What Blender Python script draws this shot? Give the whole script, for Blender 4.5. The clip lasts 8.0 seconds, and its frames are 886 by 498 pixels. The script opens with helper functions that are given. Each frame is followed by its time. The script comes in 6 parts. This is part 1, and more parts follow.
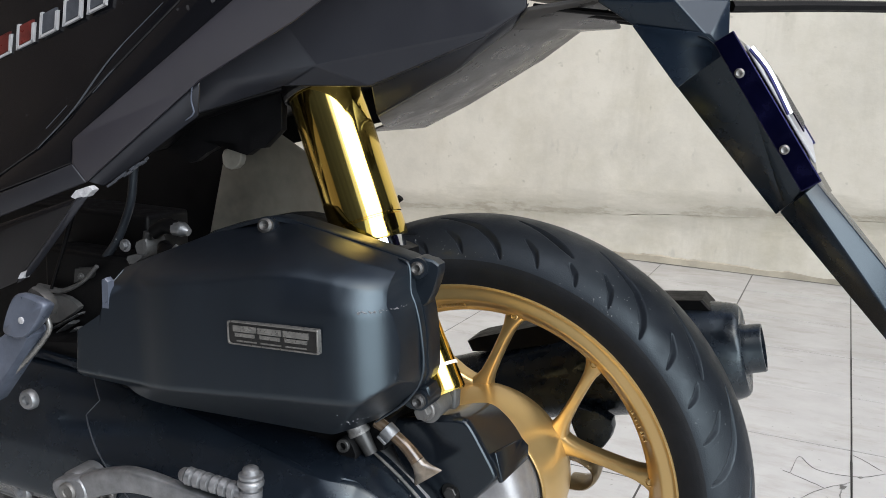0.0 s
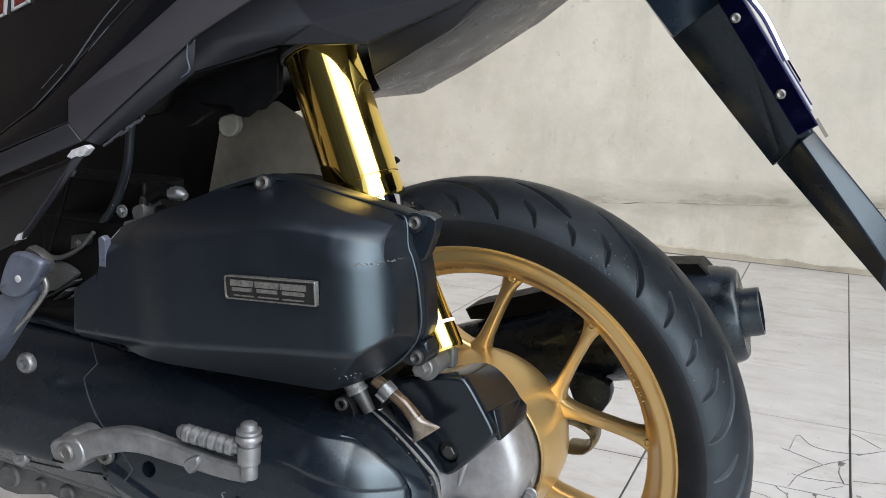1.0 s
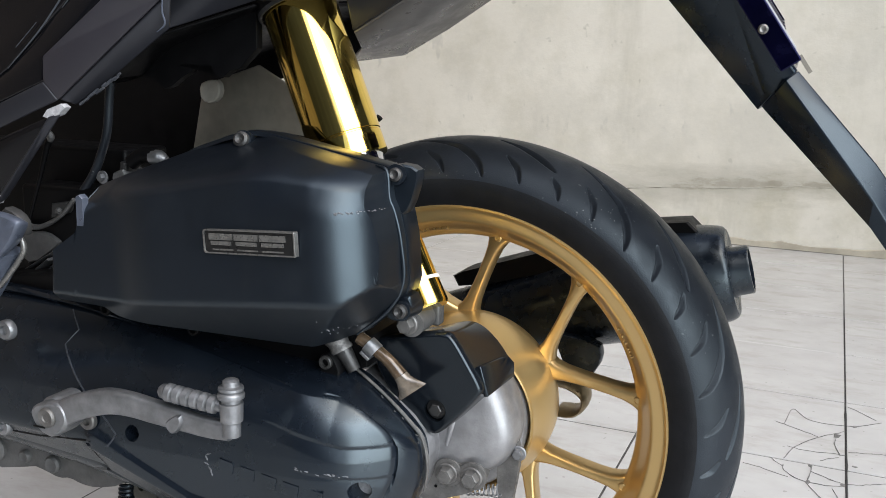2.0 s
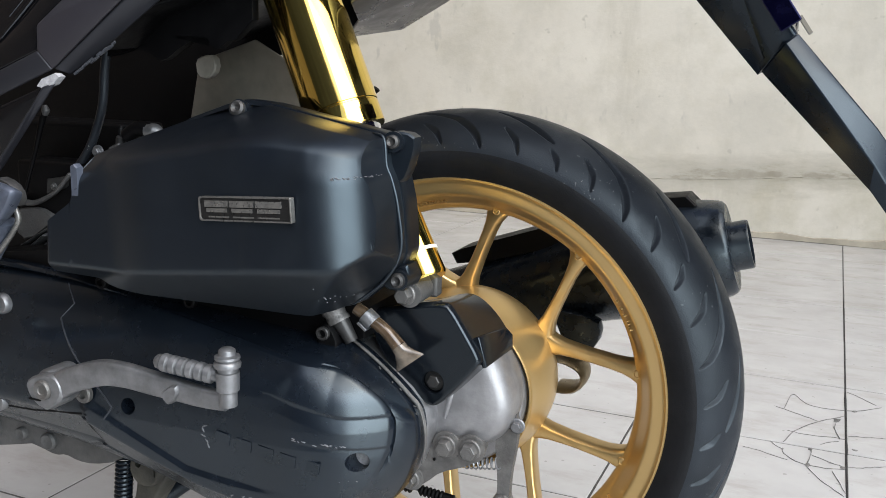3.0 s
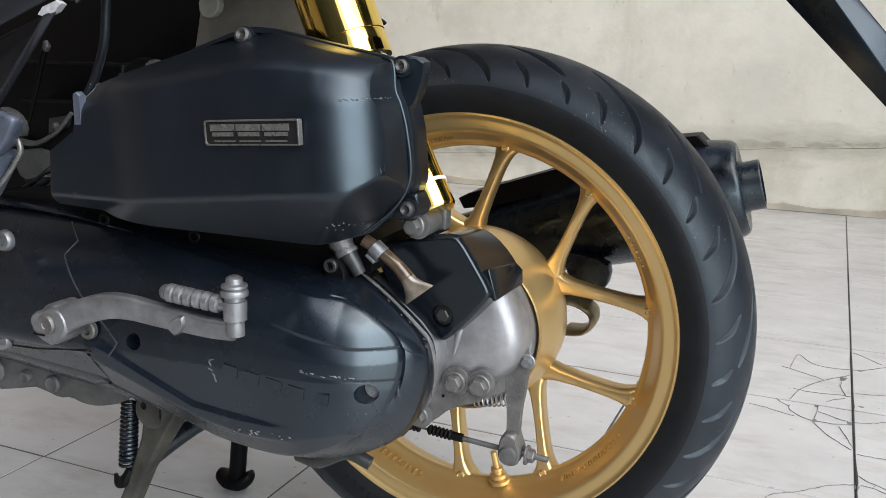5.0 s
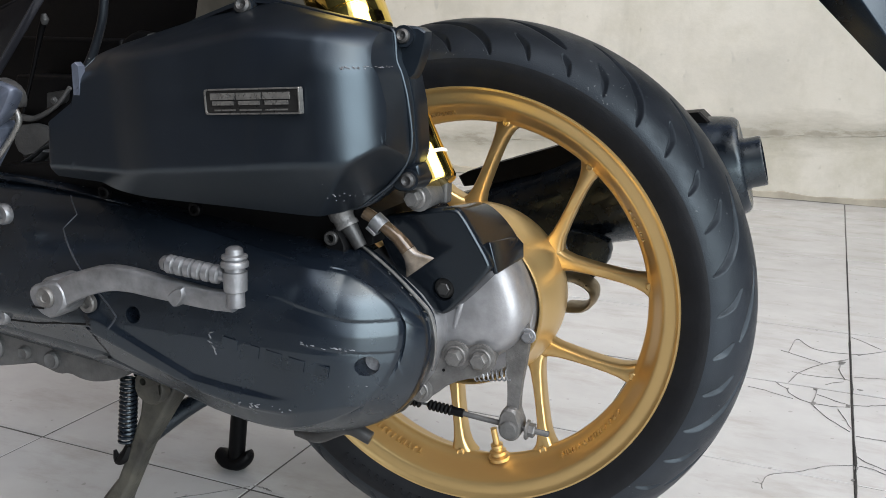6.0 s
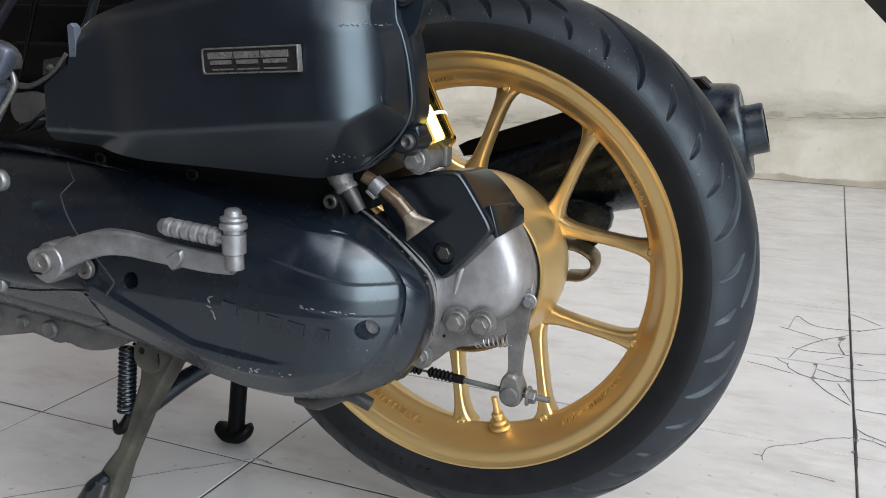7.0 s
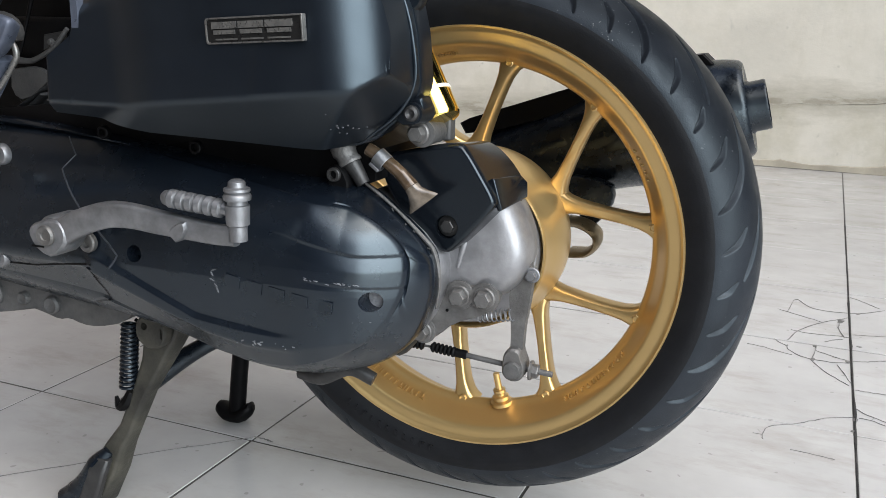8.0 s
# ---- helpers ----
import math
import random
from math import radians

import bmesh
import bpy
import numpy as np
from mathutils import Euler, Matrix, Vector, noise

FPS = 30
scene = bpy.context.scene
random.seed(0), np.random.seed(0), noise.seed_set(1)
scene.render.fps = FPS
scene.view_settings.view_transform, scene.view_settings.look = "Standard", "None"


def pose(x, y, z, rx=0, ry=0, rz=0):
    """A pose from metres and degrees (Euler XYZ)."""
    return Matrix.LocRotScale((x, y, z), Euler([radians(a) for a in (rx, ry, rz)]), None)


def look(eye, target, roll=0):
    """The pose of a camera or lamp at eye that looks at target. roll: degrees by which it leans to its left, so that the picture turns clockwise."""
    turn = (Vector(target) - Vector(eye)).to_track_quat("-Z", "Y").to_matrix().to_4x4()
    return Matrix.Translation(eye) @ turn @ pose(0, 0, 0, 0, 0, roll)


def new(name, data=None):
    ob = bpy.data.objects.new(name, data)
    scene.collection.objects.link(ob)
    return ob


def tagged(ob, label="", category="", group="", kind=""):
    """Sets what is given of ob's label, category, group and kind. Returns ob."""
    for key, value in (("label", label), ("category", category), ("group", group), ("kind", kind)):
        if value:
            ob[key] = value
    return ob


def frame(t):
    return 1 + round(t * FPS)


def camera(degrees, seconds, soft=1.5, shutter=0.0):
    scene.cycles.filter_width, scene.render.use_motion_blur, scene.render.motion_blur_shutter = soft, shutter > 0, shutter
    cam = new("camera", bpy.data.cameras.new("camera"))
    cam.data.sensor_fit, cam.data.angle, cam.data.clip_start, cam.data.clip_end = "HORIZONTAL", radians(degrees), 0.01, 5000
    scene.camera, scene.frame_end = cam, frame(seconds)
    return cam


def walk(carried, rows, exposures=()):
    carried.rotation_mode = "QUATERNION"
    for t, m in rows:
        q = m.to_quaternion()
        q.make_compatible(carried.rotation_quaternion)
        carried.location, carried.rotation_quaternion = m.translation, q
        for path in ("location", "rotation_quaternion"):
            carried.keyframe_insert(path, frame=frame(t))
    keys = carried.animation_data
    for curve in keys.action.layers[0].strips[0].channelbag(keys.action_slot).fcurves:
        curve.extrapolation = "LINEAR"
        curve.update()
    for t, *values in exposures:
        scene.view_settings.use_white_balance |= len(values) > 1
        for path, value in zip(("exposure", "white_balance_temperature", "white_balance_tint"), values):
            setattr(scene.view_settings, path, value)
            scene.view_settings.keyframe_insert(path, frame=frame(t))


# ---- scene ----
cam = camera(52.7, 8.0, soft=0.4)
PATH = [
    (0, (0.274, -0.711, 0.609), (-0.514, 1.087, 0.226), 2.6),
    (0.5, (0.276, -0.715, 0.595), (-0.51, 1.083, 0.21), 2.6),
    (1, (0.278, -0.715, 0.579), (-0.506, 1.084, 0.193), 2.3),
    (1.5, (0.284, -0.711, 0.561), (-0.498, 1.089, 0.174), 1.6),
    (3, (0.288, -0.707, 0.526), (-0.487, 1.094, 0.13), 1.3),
    (3.5, (0.286, -0.707, 0.516), (-0.493, 1.091, 0.117), 1.3),
    (4, (0.287, -0.707, 0.506), (-0.49, 1.09, 0.094), 1.3),
    (4.5, (0.284, -0.707, 0.496), (-0.488, 1.088, 0.071), 1.2),
    (6, (0.28, -0.709, 0.473), (-0.484, 1.084, 0.023), 1.3),
    (6.5, (0.279, -0.708, 0.465), (-0.481, 1.083, 0.001), 1.4),
    (7, (0.279, -0.709, 0.455), (-0.479, 1.08, -0.021), 1.2),
    (7.5, (0.276, -0.711, 0.446), (-0.475, 1.076, -0.046), 1.3),
    (8, (0.276, -0.713, 0.443), (-0.473, 1.073, -0.054), 1.3),
]
walk(cam, [(t, look(eye, target, roll)) for t, eye, target, roll in PATH])

# ---- world, sun, exposure ----
SUN_AZ, SUN_EL = 118.0, 56.0          # azimuth from +y clockwise, elevation
world = bpy.data.worlds.new("sky")
scene.world = world
world.use_nodes = True
wn = world.node_tree
sky = wn.nodes.new("ShaderNodeTexSky")
sky.sky_type = "NISHITA"
sky.sun_disc = False
sky.sun_elevation = radians(SUN_EL)
sky.sun_rotation = radians(SUN_AZ)
sky.air_density, sky.dust_density = 1.0, 4.0
wn.nodes["Background"].inputs["Strength"].default_value = 0.15
wn.links.new(sky.outputs["Color"], wn.nodes["Background"].inputs["Color"])
sun = new("sun", bpy.data.lights.new("sun", "SUN"))
sun.data.energy, sun.data.angle, sun.data.color = 1.8, radians(76), (0.945, 0.965, 1.03)
sd = Vector((math.sin(radians(SUN_AZ)) * math.cos(radians(SUN_EL)), math.cos(radians(SUN_AZ)) * math.cos(radians(SUN_EL)), math.sin(radians(SUN_EL))))
sun.matrix_world = look(sd * 10, (0, 0, 0))
# added area lamp, unseen, standing in for bright sky behind on the right
sky_lamp = new("sky_stand_in_lamp", bpy.data.lights.new("sky_stand_in_lamp", "AREA"))
sky_lamp.data.shape, sky_lamp.data.size, sky_lamp.data.size_y = "RECTANGLE", 4.0, 3.6
sky_lamp.data.energy, sky_lamp.data.color = 235, (0.86, 0.95, 1.0)
sky_lamp.matrix_world = look((3.6, -2.3, 2.0), (0.2, 0.2, 0.7))
scene.view_settings.exposure = 0.20


# ---- materials ----
def ramp(nt, src, stops):
    r = nt.nodes.new("ShaderNodeValToRGB")
    el = r.color_ramp.elements
    while len(el) < len(stops):
        el.new(0.5)
    for e, (p, c) in zip(el, stops):
        e.position, e.color = p, (*c, 1) if len(c) == 3 else c
    nt.links.new(src, r.inputs[0])
    return r.outputs[0]


def noise_tex(nt, co, scale, detail=4.0, rough=0.6, stretch=None):
    if stretch:
        mp = nt.nodes.new("ShaderNodeMapping")
        mp.inputs["Scale"].default_value = stretch
        nt.links.new(co, mp.inputs["Vector"])
        co = mp.outputs["Vector"]
    n = nt.nodes.new("ShaderNodeTexNoise")
    n.inputs["Scale"].default_value, n.inputs["Detail"].default_value, n.inputs["Roughness"].default_value = scale, detail, rough
    nt.links.new(co, n.inputs["Vector"])
    return n.outputs["Fac"]


def mix(nt, fac, a, b):
    m = nt.nodes.new("ShaderNodeMix")
    m.data_type = "RGBA"
    for sock, v in ((m.inputs[0], fac), (m.inputs[6], a), (m.inputs[7], b)):
        if isinstance(v, (int, float)):
            sock.default_value = v
        elif isinstance(v, tuple):
            sock.default_value = (*v, 1)
        else:
            nt.links.new(v, sock)
    return m.outputs[2]


def g3(v):
    return (v, v, v)


def mat(name, color, rough=0.5, metal=0.0, vary=0.15, scale=25.0, bump=0.05, fine=400.0, dust=0.0, dust_color=(0.35, 0.33, 0.3),
        specks=0.0, speck_scale=260.0, speck_color=(0.6, 0.6, 0.58), coat=0.0, rvary=0.12, random_tone=0.0, spec=0.5, sheen_color=None):
    """A painted, cast or moulded surface: tone variation, dust, specks, uneven gloss and fine relief."""
    m = bpy.data.materials.new(name)
    m.use_nodes = True
    nt = m.node_tree
    b = nt.nodes["Principled BSDF"]
    co = nt.nodes.new("ShaderNodeTexCoord").outputs["Object"]
    big, small = noise_tex(nt, co, scale), noise_tex(nt, co, fine, 3.0)
    lo, hi = tuple(c * (1 - vary) for c in color), tuple(min(1, c * (1 + vary)) for c in color)
    col = ramp(nt, big, [(0.3, lo), (0.7, hi)])
    if dust:
        f = ramp(nt, noise_tex(nt, co, scale * 0.55, 6.0, 0.7), [(0.42, g3(0)), (0.75, g3(dust))])
        col = mix(nt, f, col, dust_color)
    if specks:
        f = ramp(nt, noise_tex(nt, co, speck_scale, 1.5, 0.4), [(0.70, g3(0)), (0.74, g3(specks))])
        f = mix(nt, ramp(nt, noise_tex(nt, co, 14.0, 3.0), [(0.50, g3(0)), (0.66, g3(1))]), g3(0), f)
        col = mix(nt, f, col, speck_color)
    if random_tone:
        oi = nt.nodes.new("ShaderNodeObjectInfo").outputs["Random"]
        col = mix(nt, ramp(nt, oi, [(0, g3(0)), (1, g3(random_tone))]), col, tuple(c * 0.6 for c in color))
    nt.links.new(col, b.inputs["Base Color"])
    r = ramp(nt, noise_tex(nt, co, scale * 2.3, 5.0), [(0.3, g3(max(0, rough - rvary))), (0.7, g3(min(1, rough + rvary)))])
    nt.links.new(r, b.inputs["Roughness"])
    b.inputs["Metallic"].default_value = metal
    b.inputs["Specular IOR Level"].default_value = spec
    b.inputs["Coat Weight"].default_value = coat
    if sheen_color:
        b.inputs["Specular Tint"].default_value = (*sheen_color, 1)
    b.inputs["Coat Roughness"].default_value = 0.12
    if bump:
        bp = nt.nodes.new("ShaderNodeBump")
        bp.inputs["Strength"].default_value, bp.inputs["Distance"].default_value = bump, 0.002
        nt.links.new(small, bp.inputs["Height"])
        nt.links.new(bp.outputs["Normal"], b.inputs["Normal"])
    return m


M_CASE = mat("satin_black_case", (0.0026, 0.0036, 0.0062), 0.36, 0, 0.2, 18, 0.03, 900, dust=0.005, dust_color=(0.27, 0.30, 0.35), rvary=0.04, spec=0.76, sheen_color=(0.72, 0.89, 1.0))
M_CAP = mat("smooth_black_cover", (0.0045, 0.0060, 0.0085), 0.19, 0, 0.2, 18, 0.02, 900, dust=0.006, dust_color=(0.27, 0.30, 0.35), rvary=0.03, spec=0.50, sheen_color=(0.80, 0.93, 1.0))
M_PLASTIC = mat("black_plastic", (0.0022, 0.0022, 0.0026), 0.5, 0, 0.2, 30, 0.08, 600, dust=0.003, dust_color=(0.20, 0.20, 0.21), spec=0.15)
M_PAINT = mat("dark_body_paint", (0.0140, 0.0142, 0.0175), 0.34, 0, 0.12, 12, 0.02, 900, dust=0.004, rvary=0.06, spec=0.40, sheen_color=(0.90, 0.94, 1.0))
M_GLOSS = mat("gloss_black_paint", (0.004, 0.004, 0.005), 0.11, 0, 0.1, 12, 0.01, 900, rvary=0.04, spec=0.35, specks=0.22, speck_scale=130, speck_color=(0.25, 0.25, 0.26))
M_BLUEBLACK = mat("blue_black_paint", (0.0055, 0.0095, 0.0165), 0.26, 0, 0.15, 14, 0.02, 900, rvary=0.05, spec=0.45, sheen_color=(0.80, 0.93, 1.0))
M_RUBBER = mat("tyre_rubber", (0.0125, 0.0145, 0.0188), 0.44, 0, 0.25, 22, 0.12, 900, dust=0.12, dust_color=(0.042, 0.046, 0.052), specks=0.34, speck_scale=420, spec=0.36, sheen_color=(0.80, 0.93, 1.0))
M_SIDEWALL = mat("tyre_sidewall", (0.0054, 0.0060, 0.0074), 0.55, 0, 0.3, 40, 0.1, 900, spec=0.26)
M_GOLD = mat("gold_wheel_paint", (0.63, 0.438, 0.190), 0.33, 0.80, 0.0, 30, 0.0, 900, rvary=0.0)
M_GOLDCHROME = mat("gold_chrome", (1.0, 0.70, 0.17), 0.085, 1.0, 0.04, 30, 0.0, rvary=0.02)
M_CHROME = mat("chrome", (0.8, 0.8, 0.82), 0.1, 1.0, 0.05, 60, 0.0, rvary=0.05)
M_ALU = mat("cast_aluminium", (0.34, 0.34, 0.35), 0.46, 0.75, 0.25, 35, 0.08, 700, dust=0.4, dust_color=(0.15, 0.14, 0.13))
M_STEEL = mat("weathered_steel", (0.24, 0.245, 0.255), 0.42, 0.75, 0.3, 60, 0.15, 500, dust=0.3, dust_color=(0.15, 0.15, 0.15))
M_DARKSTEEL = mat("dark_steel", (0.045, 0.045, 0.045), 0.45, 0.5, 0.3, 60, 0.15, 500, dust=0.15, dust_color=(0.10, 0.09, 0.08))
M_STAND = mat("dusty_stand_paint", (0.030, 0.029, 0.024), 0.55, 0.1, 0.6, 28, 0.4, 250, dust=0.55, dust_color=(0.150, 0.140, 0.105))
M_MUFFLER = mat("satin_black_muffler", (0.0048, 0.0072, 0.0115), 0.28, 0.0, 0.2, 30, 0.03, 900, spec=0.55, sheen_color=(0.80, 0.93, 1.0))
M_BLUE = mat("blue_anodised", (0.0045, 0.0045, 0.030), 0.2, 0.85, 0.2, 40, 0.0)
M_PEG = mat("blue_grey_peg", (0.085, 0.098, 0.130), 0.38, 0.3, 0.2, 60, 0.1)
M_WHITE = mat("white_tie", (0.75, 0.72, 0.66), 0.45, 0, 0.05)
M_CHIP = mat("bare_edge", (0.36, 0.36, 0.375), 0.55, 0, 0.3, 300)
M_BROWN = mat("brown_hose", (0.075, 0.050, 0.030), 0.16, 0, 0.5, 90, 0.05, spec=0.8)
M_BADGE = mat("badge_silver", (0.19, 0.187, 0.178), 0.33, 0.7, 0.25, 160, 0.05)
M_BADGEDARK = mat("badge_dark", (0.010, 0.010, 0.010), 0.35, 0.2, 0.1, 120, 0.0)
M_GUARD = mat("smoky_guard", (0.20, 0.185, 0.155), 0.4, 0, 0.6, 9, 0.05, dust=0.65, dust_color=(0.48, 0.44, 0.36))
M_HANGER = mat("pale_hanger_plastic", (0.44, 0.42, 0.37), 0.5, 0, 0.3, 30, 0.05)
M_PLATE = mat("plate_white", (0.30, 0.30, 0.31), 0.5, 0, 0.15, 90, 0.0)
M_EMBOSS = mat("emboss_grey", (0.05, 0.055, 0.065), 0.42, 0.2, 0.2, 200, 0.1)
M_BELLY = mat("dull_grey_belly", (0.045, 0.043, 0.042), 0.32, 0, 0.2, 16, 0.05, 700, dust=0.1)
M_GROUT = mat("dark_grout", (0.070, 0.067, 0.064), 0.85, 0, 0.4, 30, 0.3, 300)
M_JOINTDIRT = mat("packed_black_dirt", (0.022, 0.021, 0.020), 0.9, 0, 0.6, 40, 0.3, 300)


def tile_material():
    m = bpy.data.materials.new("glazed_floor_tile")
    m.use_nodes = True
    nt = m.node_tree
    b = nt.nodes["Principled BSDF"]
    geo = nt.nodes.new("ShaderNodeNewGeometry").outputs["Position"]
    oi = nt.nodes.new("ShaderNodeObjectInfo").outputs["Random"]
    base = ramp(nt, noise_tex(nt, geo, 9.0, 5), [(0.3, (0.405, 0.403, 0.399)), (0.7, (0.475, 0.473, 0.469))])
    base = mix(nt, ramp(nt, oi, [(0, g3(0)), (1, g3(0.16))]), base, (0.43, 0.425, 0.41))
    smear = ramp(nt, noise_tex(nt, geo, 5.0, 7, 0.7, (1, 2.5, 1)), [(0.50, g3(0)), (0.70, g3(0.75))])
    base = mix(nt, smear, base, (0.325, 0.308, 0.282))
    scrape = ramp(nt, noise_tex(nt, geo, 11.0, 4, 0.55, (1, 1.6, 1)), [(0.50, g3(0)), (0.85, g3(0.16))])
    base = mix(nt, scrape, base, (0.25, 0.24, 0.22))
    dot = ramp(nt, noise_tex(nt, geo, 75, 1.0), [(0.735, g3(0)), (0.76, g3(0.5))])
    base = mix(nt, dot, base, (0.22, 0.21, 0.2))
    nt.links.new(base, b.inputs["Base Color"])
    nt.links.new(ramp(nt, noise_tex(nt, geo, 14, 5), [(0.3, g3(0.11)), (0.75, g3(0.27))]), b.inputs["Roughness"])
    bp = nt.nodes.new("ShaderNodeBump")
    bp.inputs["Strength"].default_value, bp.inputs["Distance"].default_value = 0.02, 0.003
    nt.links.new(noise_tex(nt, geo, 30, 4), bp.inputs["Height"])
    nt.links.new(bp.outputs["Normal"], b.inputs["Normal"])
    return m


def wall_material(name="stained_cream_plaster", stain=1.0):
    m = bpy.data.materials.new(name)
    m.use_nodes = True
    nt = m.node_tree
    b = nt.nodes["Principled BSDF"]
    geo = nt.nodes.new("ShaderNodeNewGeometry").outputs["Position"]
    base = ramp(nt, noise_tex(nt, geo, 1.6, 6), [(0.3, (0.585, 0.545, 0.465)), (0.7, (0.68, 0.64, 0.555))])
    blot = ramp(nt, noise_tex(nt, geo, 7.0, 6, 0.65), [(0.56 - 0.09 * stain, g3(0)), (0.76, g3(0.45 * stain))])
    base = mix(nt, blot, base, (0.44, 0.405, 0.31))
    streak = ramp(nt, noise_tex(nt, geo, 4.0, 5, 0.6, (2.2, 1, 0.5)), [(0.55, g3(0)), (0.75, g3(0.4 * stain))])
    base = mix(nt, streak, base, (0.40, 0.37, 0.30))
    spot = ramp(nt, noise_tex(nt, geo, 22, 2.0), [(0.69, g3(0)), (0.76, g3(0.5))])
    base = mix(nt, spot, base, (0.33, 0.31, 0.25))
    sep = nt.nodes.new("ShaderNodeSeparateXYZ")
    nt.links.new(geo, sep.inputs[0])

    def calc(op, a, c):
        n = nt.nodes.new("ShaderNodeMath")
        n.operation = op
        for sock, v in zip(n.inputs, (a, c)):
            if isinstance(v, (int, float)):
                sock.default_value = v
            else:
                nt.links.new(v, sock)
        return n.outputs[0]

    # grime that settled along the ledge, in broken runs
    over = calc("SUBTRACT", sep.outputs[2], calc("ADD", calc("MULTIPLY", sep.outputs[0], 0.073), 0.200))
    run = noise_tex(nt, geo, 3.2, 6, 0.7, (1.4, 1, 5))
    band = ramp(nt, calc("ADD", calc("ABSOLUTE", over, 0), calc("MULTIPLY", calc("SUBTRACT", run, 0.5), 0.16)), [(0.0, g3(0.85)), (0.014, g3(0.50)), (0.075, g3(0))])
    base = mix(nt, band, base, (0.25, 0.225, 0.170))
    cloud = ramp(nt, noise_tex(nt, geo, 2.7, 7, 0.72), [(0.47, g3(0)), (0.66, g3(0.5))])
    base = mix(nt, cloud, base, (0.47, 0.445, 0.385))
    scuff = ramp(nt, noise_tex(nt, geo, 9.0, 4, 0.6, (1, 1, 0.45)), [(0.66, g3(0)), (0.71, g3(0.4))])
    base = mix(nt, scuff, base, (0.36, 0.345, 0.31))
    nt.links.new(base, b.inputs["Base Color"])
    b.inputs["Roughness"].default_value = 0.85
    h = nt.nodes.new("ShaderNodeMath")
    h.operation = "ADD"
    nt.links.new(noise_tex(nt, geo, 6, 6), h.inputs[0])
    nt.links.new(noise_tex(nt, geo, 60, 4), h.inputs[1])
    bp = nt.nodes.new("ShaderNodeBump")
    bp.inputs["Strength"].default_value, bp.inputs["Distance"].default_value = 0.12, 0.006
    nt.links.new(h.outputs[0], bp.inputs["Height"])
    nt.links.new(bp.outputs["Normal"], b.inputs["Normal"])
    return m


# the foot's heavier stain holds real grime and painted shade of the corner
M_TILE, M_WALL, M_WALLFOOT = tile_material(), wall_material(), wall_material("grimy_shaded_plaster", 2.0)


# ---- shape helpers ----
def part(name, bm, material, parent=None, label="", sharp=38, bevel=0.0):
    """Links a bmesh as one mesh object under a thing or a part."""
    bmesh.ops.recalc_face_normals(bm, faces=bm.faces)
    for f in bm.faces:
        f.smooth = True
    me = bpy.data.meshes.new(name)
    bm.to_mesh(me)
    bm.free()
    me.set_sharp_from_angle(angle=radians(sharp))
    me.materials.append(material)
    ob = new(name, me)
    ob.parent = parent
    if bevel:
        mod = ob.modifiers.new("bevel", "BEVEL")
        mod.width, mod.segments, mod.limit_method, mod.angle_limit = bevel, 3, "ANGLE", radians(28)
    return tagged(ob, label=label)


def chaikin(pts, k=2):
    """Rounds the corners of a closed ring."""
    pts = [Vector(p) for p in pts]
    for _ in range(k):
        out = []
        for a, b in zip(pts, pts[1:] + pts[:1]):
            out += [a * 0.75 + b * 0.25, a * 0.25 + b * 0.75]
        pts = out
    return pts


def xz(pts, y):
    return [Vector((p[0], p[2] if len(p) > 2 else y, p[1])) for p in pts]


def shrink(ring, s, dy=0.0):
    c = sum(ring, Vector()) / len(ring)
    return [c + (p - c) * s + Vector((0, dy, 0)) for p in ring]


def lerp(a, b, t, dy=0.0):
    return [p.lerp(q, t) + Vector((0, dy, 0)) for p, q in zip(a, b)]


def loft(bm, rings, start=True, end=True):
    vs = [[bm.verts.new(p) for p in r] for r in rings]
    n = len(vs[0])
    for a, b in zip(vs, vs[1:]):
        for i in range(n):
            bm.faces.new((a[i], a[(i + 1) % n], b[(i + 1) % n], b[i]))
    for ok, r in ((start, vs[0]), (end, vs[-1])):
        if ok:
            c = bm.verts.new(sum((v.co for v in r), Vector()) / n)
            for i in range(n):
                bm.faces.new((r[i], r[(i + 1) % n], c))
    return bm


def slab(pts, y0, y1, round_k=0, edge=0.0015):
    """A plate with an outline in x and z, from y0 (near) to y1, its near edge eased."""
    a = xz(pts, y0)
    if round_k:
        a = chaikin(a, round_k)
    c = sum(a, Vector()) / len(a)
    size = max((p - c).length for p in a)
    k = 1 - edge / size
    near = [c + (p - c) * k for p in a]
    r1 = [p + Vector((0, edge, 0)) for p in a]
    r2 = [Vector((p.x, y1, p.z)) for p in a]
    return loft(bmesh.new(), [near, r1, r2])


def axis(c, d):
    m = Vector(d).normalized().to_track_quat("Z", "Y").to_matrix().to_4x4()
    m.translation = c
    return m


def lathe(bm, prof, m, n=48, loop=False):
    """Revolves (height, radius) pairs round the z axis of m."""
    rings = []
    for h, r in prof:
        rings.append([m @ Vector((r * math.cos(2 * math.pi * i / n), r * math.sin(2 * math.pi * i / n), h)) for i in range(n)])
    if loop:
        return loft(bm, rings + rings[:1], False, False)
    return loft(bm, rings)


def spline(pts, sub=6):
    pts = [Vector(p) for p in pts]
    if len(pts) == 2:
        return pts
    ext = [pts[0] * 2 - pts[1]] + pts + [pts[-1] * 2 - pts[-2]]
    out = []
    for a, b, c, d in zip(ext, ext[1:], ext[2:], ext[3:]):
        for s in range(sub):
            t = s / sub
            out.append(0.5 * ((2 * b) + (c - a) * t + (2 * a - 5 * b + 4 * c - d) * t * t + (3 * b - a - 3 * c + d) * t ** 3))
    return out + [pts[-1]]


def blunt(v, e):
    return math.copysign(abs(v) ** e, v)


